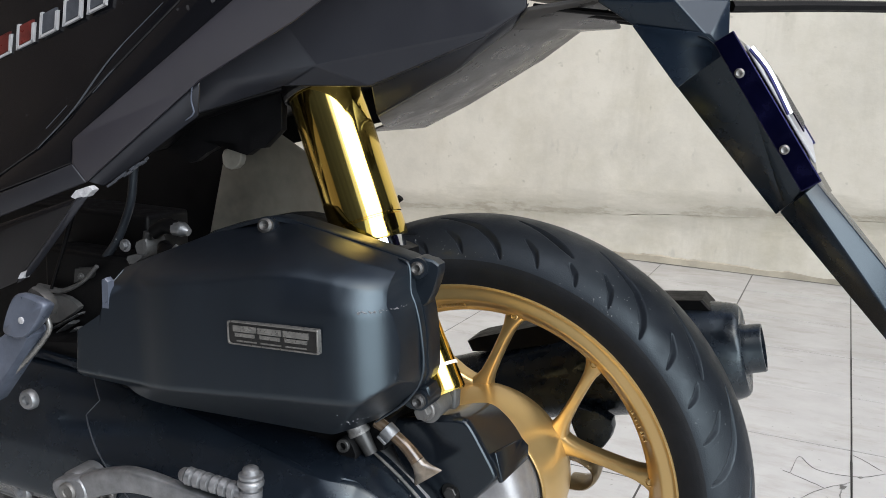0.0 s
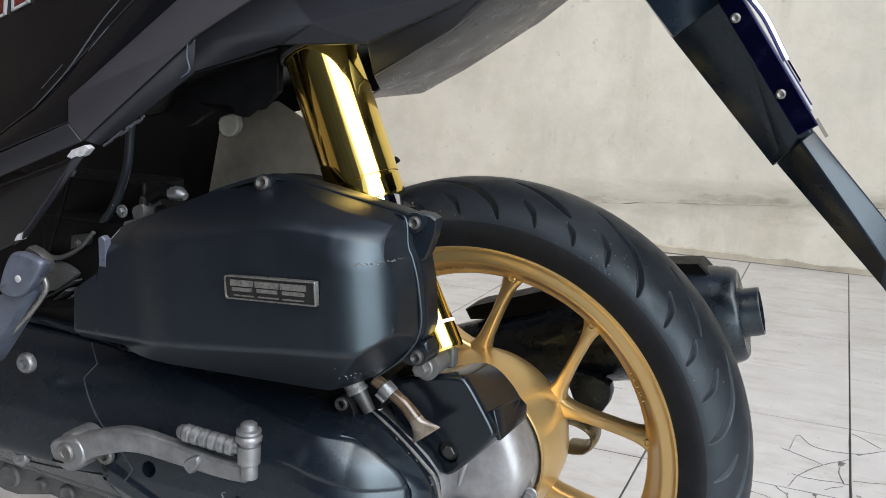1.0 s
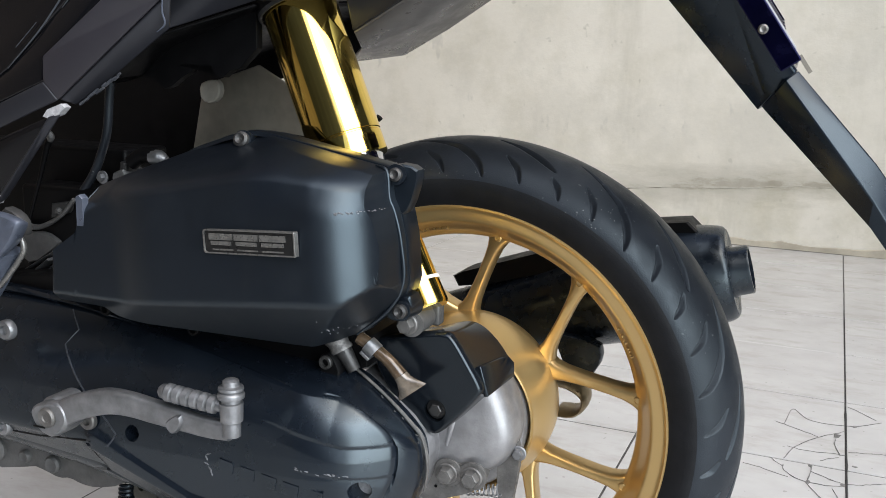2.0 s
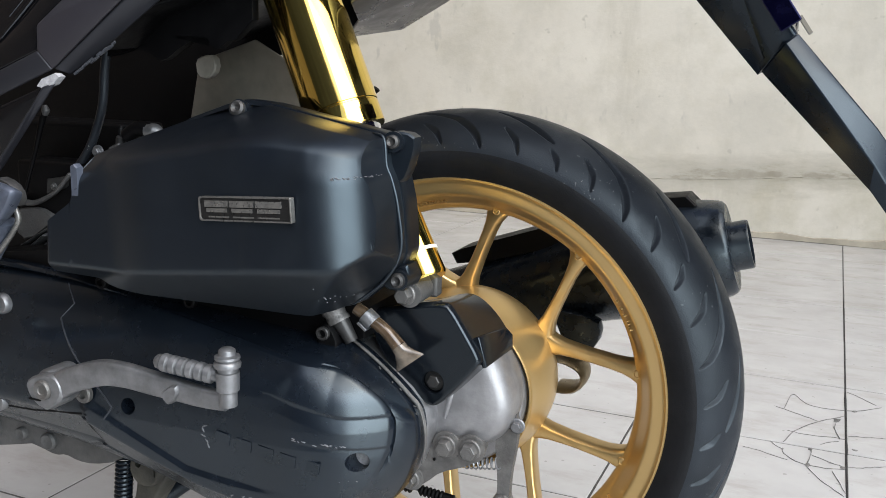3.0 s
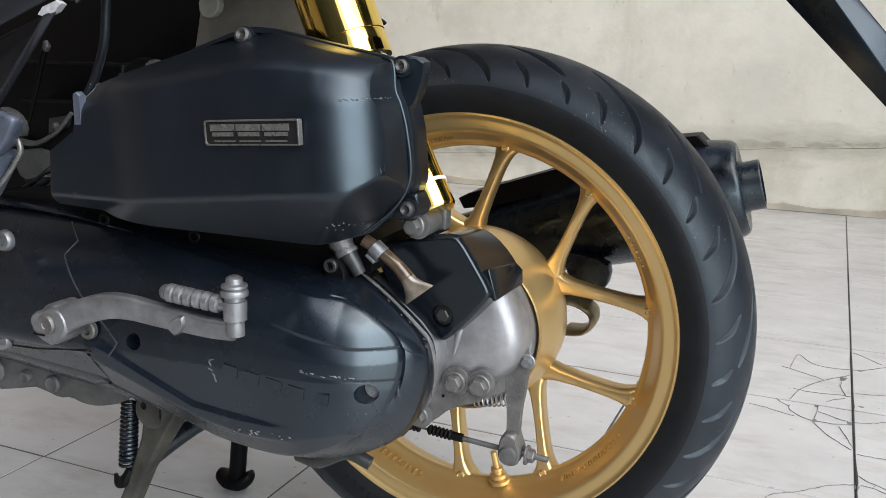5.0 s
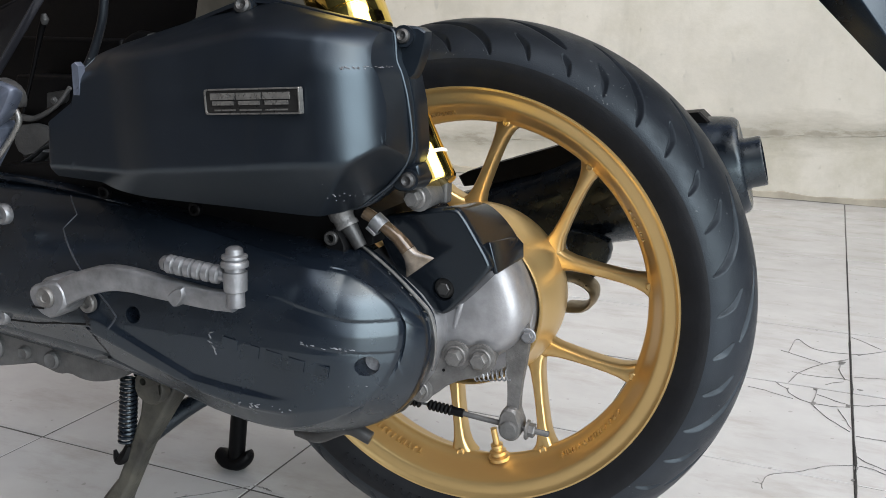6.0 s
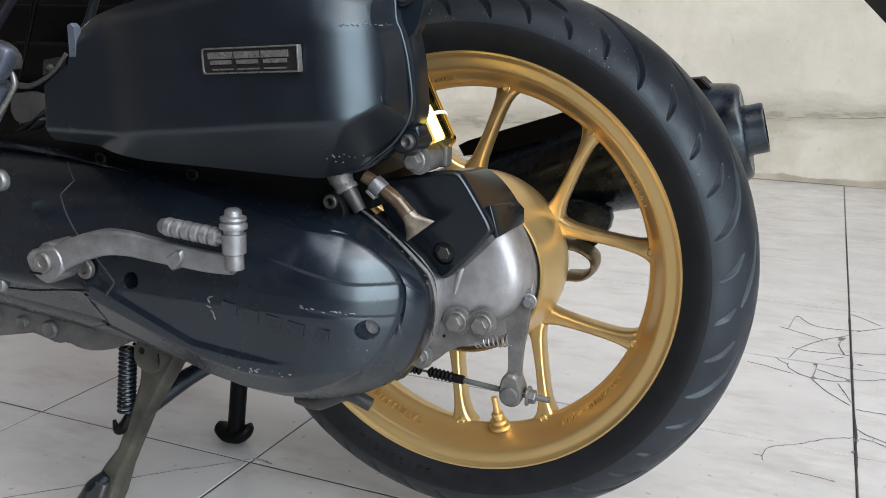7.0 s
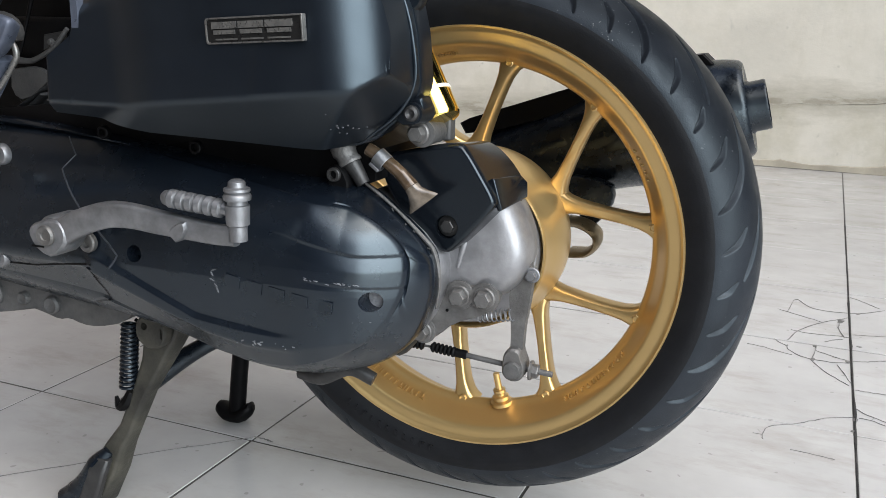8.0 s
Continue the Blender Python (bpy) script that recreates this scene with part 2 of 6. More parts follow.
def tube(bm, pts, r, n=12, sub=6, flat=1.0, up=(0, 1, 0), square=1.0):
    """Sweeps a round or flattened section along a smooth path; r: one radius or one for each point."""
    path = spline(pts, sub)
    radii = [r] * len(path) if isinstance(r, (int, float)) else [float(np.interp(i / (len(path) - 1), np.linspace(0, 1, len(r)), r)) for i in range(len(path))]
    rings = []
    side = Vector(up)
    for i, p in enumerate(path):
        t = (path[min(i + 1, len(path) - 1)] - path[max(i - 1, 0)]).normalized()
        side = (side - t * side.dot(t)).normalized()
        o = t.cross(side)
        rings.append([p + (side * blunt(math.cos(2 * math.pi * k / n), square) * flat + o * blunt(math.sin(2 * math.pi * k / n), square)) * radii[i] for k in range(n)])
    return loft(bm, rings)


def hex_bolt(bm, c, d, r, h, flange=1.45):
    m = axis(c, d)
    lathe(bm, [(0, r * flange), (h * 0.22, r * flange), (h * 0.3, r * flange * 0.9)], m, 24)
    rings = []
    for z, s in ((h * 0.25, 1), (h * 0.88, 1), (h, 0.86)):
        rings.append([m @ Vector((s * r * math.cos(math.pi * i / 3), s * r * math.sin(math.pi * i / 3), z)) for i in range(6)])
    loft(bm, rings)
    lathe(bm, [(h * 0.9, r * 0.6), (h * 1.03, r * 0.6), (h * 1.03, r * 0.45)], m, 16)
    return bm


def box(bm, c, s, m=None):
    m = m or Matrix()
    vs = [bm.verts.new(m @ Vector((c[0] + s[0] * a / 2, c[1] + s[1] * b / 2, c[2] + s[2] * d / 2))) for a in (-1, 1) for b in (-1, 1) for d in (-1, 1)]
    for q in ((0, 1, 3, 2), (4, 6, 7, 5), (0, 4, 5, 1), (2, 3, 7, 6), (0, 2, 6, 4), (1, 5, 7, 3)):
        bm.faces.new([vs[i] for i in q])
    return bm


def facets(name, verts, faces, material, parent, label="", thick=0.003, bevel=0.002):
    """A faceted body panel of some thickness, folded along its edges."""
    bm = bmesh.new()
    vs = [bm.verts.new(Vector((x, y, z))) for x, z, y in verts]
    for f in faces:
        bm.faces.new([vs[i] for i in f])
    ob = part(name, bm, material, parent, label, sharp=14)
    mod = ob.modifiers.new("thick", "SOLIDIFY")
    mod.thickness, mod.offset = thick, -1
    if bevel:
        mod = ob.modifiers.new("bevel", "BEVEL")
        mod.width, mod.segments, mod.limit_method, mod.angle_limit = bevel, 2, "ANGLE", radians(12)
    return ob


def cut(ob, cutters):
    """Takes the given solids out of a part."""
    tools = []
    for bm in cutters:
        bmesh.ops.recalc_face_normals(bm, faces=bm.faces)
        me = bpy.data.meshes.new("tool")
        bm.to_mesh(me)
        bm.free()
        t = new("tool", me)
        t.parent = ob.parent
        mod = ob.modifiers.new("cut", "BOOLEAN")
        mod.operation, mod.object, mod.solver = "DIFFERENCE", t, "EXACT"
        tools.append(t)
    bpy.context.view_layer.update()
    me = bpy.data.meshes.new_from_object(ob.evaluated_get(bpy.context.evaluated_depsgraph_get()))
    ob.modifiers.clear()
    ob.data = me
    for t in tools:
        bpy.data.objects.remove(t)
    for f in me.polygons:
        f.use_smooth = True
    me.set_sharp_from_angle(angle=radians(38))


M_CRACK = mat("crack_grey", (0.15, 0.146, 0.14), 0.85, 0, 0.6, 60, 0.1)
M_CAST = mat("grimy_casting", (0.10, 0.10, 0.10), 0.55, 0.4, 0.3, 50, 0.3, 500, dust=0.2, dust_color=(0.16, 0.15, 0.13))
# for unseen walls added to keep reflections and black levels dark
M_UNSEENDARK = mat("unseen_dark_blocker", (0.048, 0.058, 0.082), 0.9, 0, 0.3, 2.0, 0.2, 40)
M_BRACKET = mat("grimy_aluminium", (0.155, 0.152, 0.148), 0.5, 0.6, 0.3, 70, 0.3, 500, dust=0.35, dust_color=(0.11, 0.10, 0.085))
M_HOSEEND = mat("translucent_brown", (0.13, 0.105, 0.080), 0.12, 0, 0.45, 120, 0.02, spec=0.9)
M_CRANK = mat("faded_black_cover", (0.0050, 0.0074, 0.0118), 0.26, 0, 0.25, 16, 0.025, 900, dust=0.004, dust_color=(0.27, 0.30, 0.35), rvary=0.05, spec=0.78, sheen_color=(0.80, 0.93, 1.0))
M_STAYGOLD = mat("dull_gold_plating", (0.30, 0.225, 0.12), 0.38, 0.75, 0.25, 60, 0.05)
M_BANDRED = mat("dull_red_print", (0.075, 0.012, 0.010), 0.35, 0, 0.5, 90, 0.02)
M_PANEL = mat("grey_violet_paint", (0.0215, 0.0200, 0.0250), 0.36, 0, 0.15, 12, 0.02, 900, dust=0.006, rvary=0.06, spec=0.45)
M_SCUFF = mat("scuffed_paint", (0.17, 0.175, 0.185), 0.5, 0, 0.4, 300)
# brown of the unseen wall and canopy, chosen to warm the bounced light
M_UNSEENWARM = mat("unseen_warm_bounce", (0.150, 0.116, 0.090), 0.9, 0, 0.3, 2.0, 0.2, 40)
M_FOOTJOINT = mat("grimy_joint", (0.16, 0.15, 0.13), 0.9, 0, 0.5, 12, 0.3, 200)
M_SPLASH = mat("grimy_splash_plaster", (0.40, 0.36, 0.285), 0.9, 0, 0.25, 9, 0.3, 60, dust=0.5, dust_color=(0.30, 0.265, 0.20))


# ---- the place ----
def place():
    bm = bmesh.new()
    bmesh.ops.create_grid(bm, x_segments=8, y_segments=8, size=60)
    for v in bm.verts:
        v.co.z = -0.0062
    floor = part("floor", bm, M_TILE)
    tagged(floor, "worn off-white glazed square floor tiles with dark joints", "floor", kind="structure")
    bm = bmesh.new()
    box(bm, (0.35, -0.279, -0.0026), (4.8, 5.4, 0.003))
    part("grout", bm, M_GROUT, floor)
    # back wall: upper plaster, and a proud band along its foot
    for nm, y0, y1, z0, z1, lab in (("wall_north", 2.372, 2.60, 0.190, 4.5, "stained cream plaster wall behind the scooter"),
                                    ("wall_foot", 2.3730, 2.60, -0.01, 0.212, "cream plaster band along the foot of the wall")):
        bm = bmesh.new()
        nx, nz = 180, 40 if nm == "wall_north" else 12
        grid = []
        for j in range(nz + 1):
            row = []
            for i in range(nx + 1):
                x = -5 + 9 * i / nx
                t = j / nz
                top = z1 + (0.073 * x + 0.010 * noise.noise((x * 4, 0, 3)) + 0.006 * noise.noise((x * 17, 0, 7)) if nm == "wall_foot" else 0)
                low = z0 + (0.073 * x + 0.006 * noise.noise((x * 3, 0, 3)) + 0.010 * noise.noise((x * 14, 0, 7)) if nm == "wall_north" else 0)
                z = low + (top - low) * (t ** 2.2 if nm == "wall_north" else t)
                y = y0 + 0.004 * noise.noise((x * 2.2, z * 2.2, 1)) + (0.002 * noise.noise((x * 11, z * 11, 5)))
                row.append(bm.verts.new((x, y, z)))
            grid.append(row)
        for a, b in zip(grid, grid[1:]):
            for i in range(nx):
                bm.faces.new((a[i], a[i + 1], b[i + 1], b[i]))
        back = [bm.verts.new((x, y1, z)) for x, z in ((-5, z0), (4, z0), (4, z1), (-5, z1))]
        bm.faces.new(back)
        bm.faces.new([*grid[-1], back[2], back[3]])
        bm.faces.new([*reversed(grid[0]), back[0], back[1]])
        w = part(nm, bm, M_WALL if nm == "wall_north" else M_WALLFOOT)
        tagged(w, lab, "wall", kind="structure")
    # uneven band of splashed grime at the wall's foot, built as a raised strip
    bm = bmesh.new()
    low, top = [], []
    for i in range(241):
        x = -2.2 + 5.2 * i / 240
        h = 0.030 + 0.018 * noise.noise((x * 2.1, 0, 11)) + 0.010 * noise.noise((x * 9, 0, 4)) + 0.004 * noise.noise((x * 40, 0, 4))
        low.append(bm.verts.new((x, 2.3690, -0.002)))
        top.append((bm.verts.new((x, 2.3695, h * 0.8)), bm.verts.new((x, 2.3760, h))))
    for i in range(240):
        bm.faces.new((low[i], low[i + 1], top[i + 1][0], top[i][0]))
        bm.faces.new((top[i][0], top[i + 1][0], top[i + 1][1], top[i][1]))
    tagged(part("splash_band", bm, M_SPLASH), "uneven band of splashed grime along the wall's foot", "plaster", kind="structure")
    fillet = tube(bmesh.new(), [(-2.0 + 0.5 * i, 2.371 + 0.002 * noise.noise((i * 1.7, 0, 2)), 0.001) for i in range(10)], 0.0030, 8)
    tagged(part("wall_joint", fillet, M_FOOTJOINT), "dark grimy joint along the foot of the wall", "joint", kind="structure")
    # unseen walls, added: the brown one bounces warm light, the dark one darkens reflections
    for nm, c, sz, lab in (("unseen_wall_west", (-2.3, -0.4, 2.2), (0.2, 6.2, 4.6), "unseen brown side wall added to bounce warm light"),
                           ("unseen_wall_south", (-0.6, -3.45, 1.6), (3.4, 0.2, 3.4), "unseen dark wall added opposite to darken reflections")):
        bm = bmesh.new()
        box(bm, c, sz)
        tagged(part(nm, bm, M_UNSEENWARM if nm == "unseen_wall_west" else M_UNSEENDARK), lab, "wall", kind="structure")
    # another unseen dark wall, added to shape light from the right
    bm = bmesh.new()
    box(bm, (3.1, 1.10, 1.6), (0.2, 2.5, 3.4))
    tagged(part("unseen_wall_east", bm, M_UNSEENDARK), "unseen dark wall added on the right to shape the light", "wall", kind="structure")
    # unseen canopy, added to block sky and deepen the blacks
    bm = bmesh.new()
    box(bm, (-1.5, -0.5, 3.05), (1.8, 5.8, 0.08))
    tagged(part("canopy", bm, M_UNSEENWARM), "unseen brown canopy added to block sky light", "canopy", kind="structure")
    return floor


FLOOR = place()
scooter = new("motor_scooter")
scooter.matrix_basis = pose(0.0105, 0, 0, 0, 0, 2.5)
tagged(scooter, "black motor scooter with gold wheel standing on its centre stand", "scooter")

# ---- rear wheel ----
WC = Vector((0.002, 0, 0.262))
WHEEL_AXIS = axis(WC, (0, -1, 0))      # heights run towards the near side


def tyre_mesh():
    """The tyre: a revolved section with grooves sunk into the tread."""
    prof = [(-0.0385, 0.1715), (-0.0420, 0.1765), (-0.0440, 0.181), (-0.0470, 0.1875), (-0.0482, 0.1930)]
    tread = [(-0.0478, 0.1985), (-0.0450, 0.2060), (-0.0390, 0.2145), (-0.030, 0.2225), (-0.020, 0.2280), (-0.010, 0.2308), (0, 0.2317)]
    full = prof + tread
    full = full + [(-y, r) for y, r in reversed(full[:-1])]
    knots = spline([Vector((y, r, 0)) for y, r in full], 8)
    ys, rs = np.array([p.x for p in knots]), np.array([p.y for p in knots])
    s = np.concatenate([[0], np.cumsum(np.hypot(np.diff(ys), np.diff(rs)))])
    fine = np.unique(np.concatenate([np.linspace(0, s[-1], 34), np.linspace(s[32], s[88] * 1.2, 140), np.linspace(s[88], s[-33], 30)]))
    sm = lambda v: np.interp(fine, s, v)
    yy, rr = sm(ys), sm(rs)
    n, cols = 1900, 190
    th = np.arange(n) * 2 * math.pi / n
    long_a = [(0, -0.0115), (-5.5, -0.020), (-10.5, -0.027), (-14, -0.035), (-16.3, -0.0413), (-17.5, -0.0455)]
    short_a = [(18, -0.0105), (12.4, -0.0185), (7.3, -0.0264), (4, -0.0315)]
    hook = [(3.8, -0.0364), (1.7, -0.0408), (0.4, -0.0452)]
    slit = [(-3.3, -0.031), (-6.4, -0.038), (-8.2, -0.0450)]
    slit_b = [(a + 18, v) for a, v in slit]
    pitch = 2 * math.pi / 10
    T, V = np.meshgrid(th[:cols], yy, indexing="ij")      # one pitch of the tread
    depth = np.zeros_like(T)
    for side, phase in ((1, 66.4), (-1, 75.4)):
        for path, w0, d0 in ((long_a, 0.0025, 0.0052), (short_a, 0.0024, 0.0052), (hook, 0.0016, 0.0042), (slit, 0.0017, 0.0042), (slit_b, 0.0017, 0.0042)):
            q0 = np.linspace(0, 1, len(path))
            dense = np.linspace(0, 1, 120)
            pa = np.interp(dense, q0, [radians(a + phase) for a, v in path])
            pv = np.interp(dense, q0, [v for a, v in path])
            for a, v, t in zip(pa, pv, dense):
                w = w0 * (0.05 + 0.95 * math.sin(math.pi * t ** 1.15) ** 0.9) * 0.82
                d = (T - a + pitch / 2) % pitch - pitch / 2
                q = np.hypot(d * 0.225, V * side - v) - w
                depth = np.maximum(depth, d0 * np.clip(0.5 - q / 0.0014, 0, 1) ** 0.8)
    depth *= np.clip((rr - 0.199) / 0.004, 0, 1)[None, :]
    depth = np.tile(depth, (10, 1))
    T, V = np.meshgrid(th, yy, indexing="ij")
    R = rr[None, :] - depth
    co = np.stack([WC.x + R * np.cos(T), V, WC.z + R * np.sin(T)], -1).reshape(-1, 3)
    m = len(yy)
    i, j = np.meshgrid(np.arange(n), np.arange(m - 1), indexing="ij")
    i, j = i.ravel(), j.ravel()
    k = (i + 1) % n
    quads = np.stack([i * m + j, i * m + j + 1, k * m + j + 1, k * m + j], 1)
    me = bpy.data.meshes.new("tyre")
    me.from_pydata(co.tolist(), [], quads.tolist())
    me.materials.append(M_RUBBER)
    me.materials.append(M_SIDEWALL)
    edge = [abs(yy[a] + yy[a + 1]) / 2 > 0.0478 or rr[a] < 0.1995 for a in range(m - 1)]
    for p, a in zip(me.polygons, j):
        p.material_index = 1 if edge[a] else 0
        p.use_smooth = True
    me.update()
    return me


wheel = part("rear_wheel_rim", lathe(bmesh.new(), [
    (0.0385, 0.1715), (0.0405, 0.1765), (0.0424, 0.1778), (0.0433, 0.1773), (0.0431, 0.1760), (0.0414, 0.1745), (0.0404, 0.1732), (0.0401, 0.1720), (0.0397, 0.1695), (0.0390, 0.1660),
    (0.0384, 0.1642), (0.0368, 0.1629), (0.0320, 0.1606), (0.0260, 0.1578), (0.0200, 0.1551), (0.0160, 0.1531), (0.0142, 0.1514), (0.0130, 0.1499), (0.0110, 0.1489), (0.0085, 0.1484), (0.0040, 0.1500), (-0.004, 0.1570), (-0.012, 0.1620),
    (-0.024, 0.1640), (-0.031, 0.1665), (-0.0365, 0.1718), (-0.0430, 0.1764), (-0.0405, 0.1765), (-0.0385, 0.1715), (-0.02, 0.1690), (0.02, 0.1690)], WHEEL_AXIS, 160, loop=True),
    M_GOLD, scooter, "satin gold cast alloy rim with ten spokes")
tyre = new("tyre", tyre_mesh())
tyre.parent = scooter
tagged(tyre, "dusty black rubber tyre with curved tread grooves")


bm = bmesh.new()
for i in range(11):
    a = radians(-124 + 2.6 * i)
    m = Matrix.Translation((WC.x + 0.1885 * math.cos(a), -0.0475, WC.z + 0.1885 * math.sin(a))) @ Matrix.Rotation(-a, 4, "Y")
    box(bm, (0, 0, 0), (0.0062, 0.0012, 0.0016), m)
    box(bm, (0.0025 * random.choice((-1, 1)), 0, 0.0016), (0.0014, 0.0012, 0.0034), m)
part("sidewall_mark", bm, M_SIDEWALL, tyre, "plain raised bars on the sidewall")["kind"] = "stuff"


def polar(r, a, y):
    return Vector((WC.x + r * math.cos(a), y, WC.z + r * math.sin(a)))


def spoke_mesh(a0, a1):
    """A tapering spoke with a proud ridge, from the hub at angle a0 to the rim at a1."""
    bm = bmesh.new()
    p0, p1 = polar(0.074, a0, 0), polar(0.1535, a1, 0)
    d = (p1 - p0).normalized()
    o = Vector((d.z, 0, -d.x))
    rings = []
    for t, w, y in ((0, 0.0120, 0.004), (0.08, 0.0080, 0.0028), (0.18, 0.0060, 0.0010), (0.35, 0.0050, -0.0018), (0.5, 0.0047, -0.0044), (0.70, 0.0049, -0.0080), (0.82, 0.0058, -0.0100), (0.91, 0.0080, -0.0114), (0.96, 0.0104, -0.0122), (1.0, 0.0140, -0.0126)):
        c = p0.lerp(p1, t)
        sec = [(-0.9, 0.018), (-1, 0.014), (-1.0, 0.006), (-0.92, 0.0026), (-0.74, 0.0008), (-0.5, 0), (0.5, 0), (0.74, 0.0008), (0.92, 0.0026), (1.0, 0.006), (1, 0.014), (0.9, 0.018), (0.5, 0.020), (-0.5, 0.020)]
        rings.append([c + o * (w * s) + Vector((0, y + yy, 0)) for s, yy in sec])
    loft(bm, rings)
    lathe(bm, [(0, 0.0036), (0.0018, 0.0034), (0.0022, 0.0026), (0.0014, 0.0020)], axis(polar(0.1500, a1, -0.0122), (0, -1, 0)), 16)
    return bm


for k in range(5):
    mid = radians(30 + 72 * k)
    for s in (-1, 1):
        part("spoke", spoke_mesh(mid + s * radians(4.0), mid + s * radians(21.0)), M_GOLD, wheel, sharp=32)
part("hub_drum", lathe(bmesh.new(), [(-0.03, 0.03), (-0.03, 0.068), (-0.012, 0.0772), (0.000, 0.0780), (0.010, 0.0776), (0.020, 0.0762), (0.030, 0.0735), (0.038, 0.0714), (0.044, 0.0702), (0.0475, 0.0700), (0.0485, 0.0692), (0.0478, 0.0680), (0.038, 0.0672), (0.03, 0.03)], WHEEL_AXIS, 96), M_GOLD, wheel)


def cast_marks(a0, a1, r, n, h):
    bm = bmesh.new()
    for i in range(n):
        a = radians(a0 + (a1 - a0) * i / (n - 1))
        m = Matrix.Translation(polar(r, a, -0.0236)) @ Matrix.Rotation(-a, 4, "Y") @ pose(0, 0, 0, 0, 0, -67)
        k = random.choice((0, 1, 2))
        if k == 0:
            box(bm, (0, 0, 0), (h, 0.0036, 0.0011), m)
            box(bm, (h * 0.4, 0, 0.0012), (h * 0.25, 0.0036, 0.0022), m)
        elif k == 1:
            box(bm, (0, 0, 0.0013), (h, 0.0036, 0.0010), m)
            box(bm, (0, 0, -0.0011), (h, 0.0036, 0.0010), m)
        else:
            box(bm, (0, 0, 0), (h, 0.0036, 0.0012), m)
            box(bm, (-h * 0.4, 0, 0.001), (h * 0.2, 0.0036, 0.0022), m)
    return bm


part("cast_mark", cast_marks(-131, -106, 0.1566, 13, 0.0062), M_GOLD, wheel)
part("cast_mark", cast_marks(-56, -32, 0.1566, 12, 0.0052), M_GOLD, wheel)
part("cast_mark", cast_marks(97, 107, 0.1566, 8, 0.0044), M_GOLD, wheel)
part("cast_mark", cast_marks(24, 33, 0.1566, 5, 0.0044), M_GOLD, wheel)
bm = bmesh.new()
VA = radians(-79)
vd = (math.cos(VA + math.pi), -0.12, math.sin(VA + math.pi))
lathe(bm, [(0, 0.0098), (0.003, 0.0098), (0.004, 0.006), (0.005, 0.0075), (0.008, 0.0075), (0.009, 0.0045), (0.011, 0.0045), (0.012, 0.0055), (0.0145, 0.0055), (0.0150, 0.0030), (0.030, 0.0028), (0.030, 0.002)], axis(polar(0.152, VA, -0.012), vd), 20)
part("valve", bm, M_GOLD, wheel, "brass-gold tyre valve with nuts")

# ---- gear case and cover beside the hub ----
bm = bmesh.new()
rings = []
for y, cx, cz, r, q in ((-0.030, 0.002, 0.262, 0.0650, 0), (-0.048, 0.002, 0.262, 0.0650, 0), (-0.0515, 0.002, 0.2625, 0.0635, 0), (-0.053, 0.006, 0.272, 0.0560, 0.1), (-0.064, 0.011, 0.277, 0.0575, 0.3), (-0.085, 0.014, 0.279, 0.0562, 0.6), (-0.098, 0.015, 0.280, 0.0535, 0.8), (-0.105, 0.015, 0.280, 0.0490, 0.9), (-0.108, 0.016, 0.281, 0.0430, 0.9), (-0.1092, 0.016, 0.282, 0.0340, 0.9)):
    ring = []
    for i in range(64):
        a = 2 * math.pi * i / 64
        k = 1 + q * (0.05 * math.cos(3 * a + 0.6) + 0.03 * math.cos(5 * a + 2))
        ring.append(Vector((cx + r * k * math.cos(a), y, cz + r * k * math.sin(a))))
    rings.append(ring)
loft(bm, rings)
gear = part("gear_case", bm, M_ALU, scooter, "bare cast aluminium gear case")
bm = slab([(-0.05, 0.322), (-0.02, 0.308), (0.008, 0.286), (0.0145, 0.268), (0.0135, 0.248), (0.002, 0.217), (-0.02, 0.198), (-0.05, 0.19)], -0.1415, -0.085, 1)
part("case_flange", bm, M_ALU, gear)
bm = slab([(-0.030, 0.219), (-0.014, 0.224), (0.004, 0.234), (0.012, 0.245), (0.020, 0.252), (0.030, 0.249), (0.036, 0.2505), (0.046, 0.252), (0.053, 0.244), (0.050, 0.234), (0.040, 0.226), (0.018, 0.2175), (0.006, 0.206), (-0.004, 0.200), (-0.013, 0.2015), (-0.018, 0.209)], -0.112, -0.098, 1, 0.002)
bracket = part("lower_bracket", bm, M_BRACKET, gear, "grimy aluminium bracket under the case")
for c, mt, r in (((0.023, -0.112, 0.2415), M_BRACKET, 0.0066), ((0.043, -0.112, 0.2420), M_BRACKET, 0.0066), ((-0.006, -0.112, 0.2090), M_BRACKET, 0.0060)):
    part("boss", lathe(bmesh.new(), [(0, r * 1.75), (0.0015, r * 1.7), (0.002, r * 1.3)], axis(c, (0, -1, 0)), 24), mt, gear)
    part("hex_bolt", hex_bolt(bmesh.new(), (c[0], c[1] - 0.0015, c[2]), (0, -1, 0), r, 0.009, 1.3), mt, gear)
# black disc on the bracket; its colour stands for a hole's shade
part("dark_hole_disc", lathe(bmesh.new(), [(0, 0.0012), (0.0006, 0.0012), (0.0006, 0.0004)], axis((0.013, -0.1122, 0.228), (0, -1, 0)), 10), M_PLASTIC, gear)
for k in range(3):
    part("case_rib", tube(bmesh.new(), [(0.020 + 0.013 * k, -0.110 + 0.004 * k, 0.262), (0.024 + 0.016 * k, -0.107 + 0.006 * k, 0.282), (0.028 + 0.017 * k, -0.100 + 0.009 * k, 0.300)], [0.001, 0.0034, 0.001], 10), M_ALU, gear)

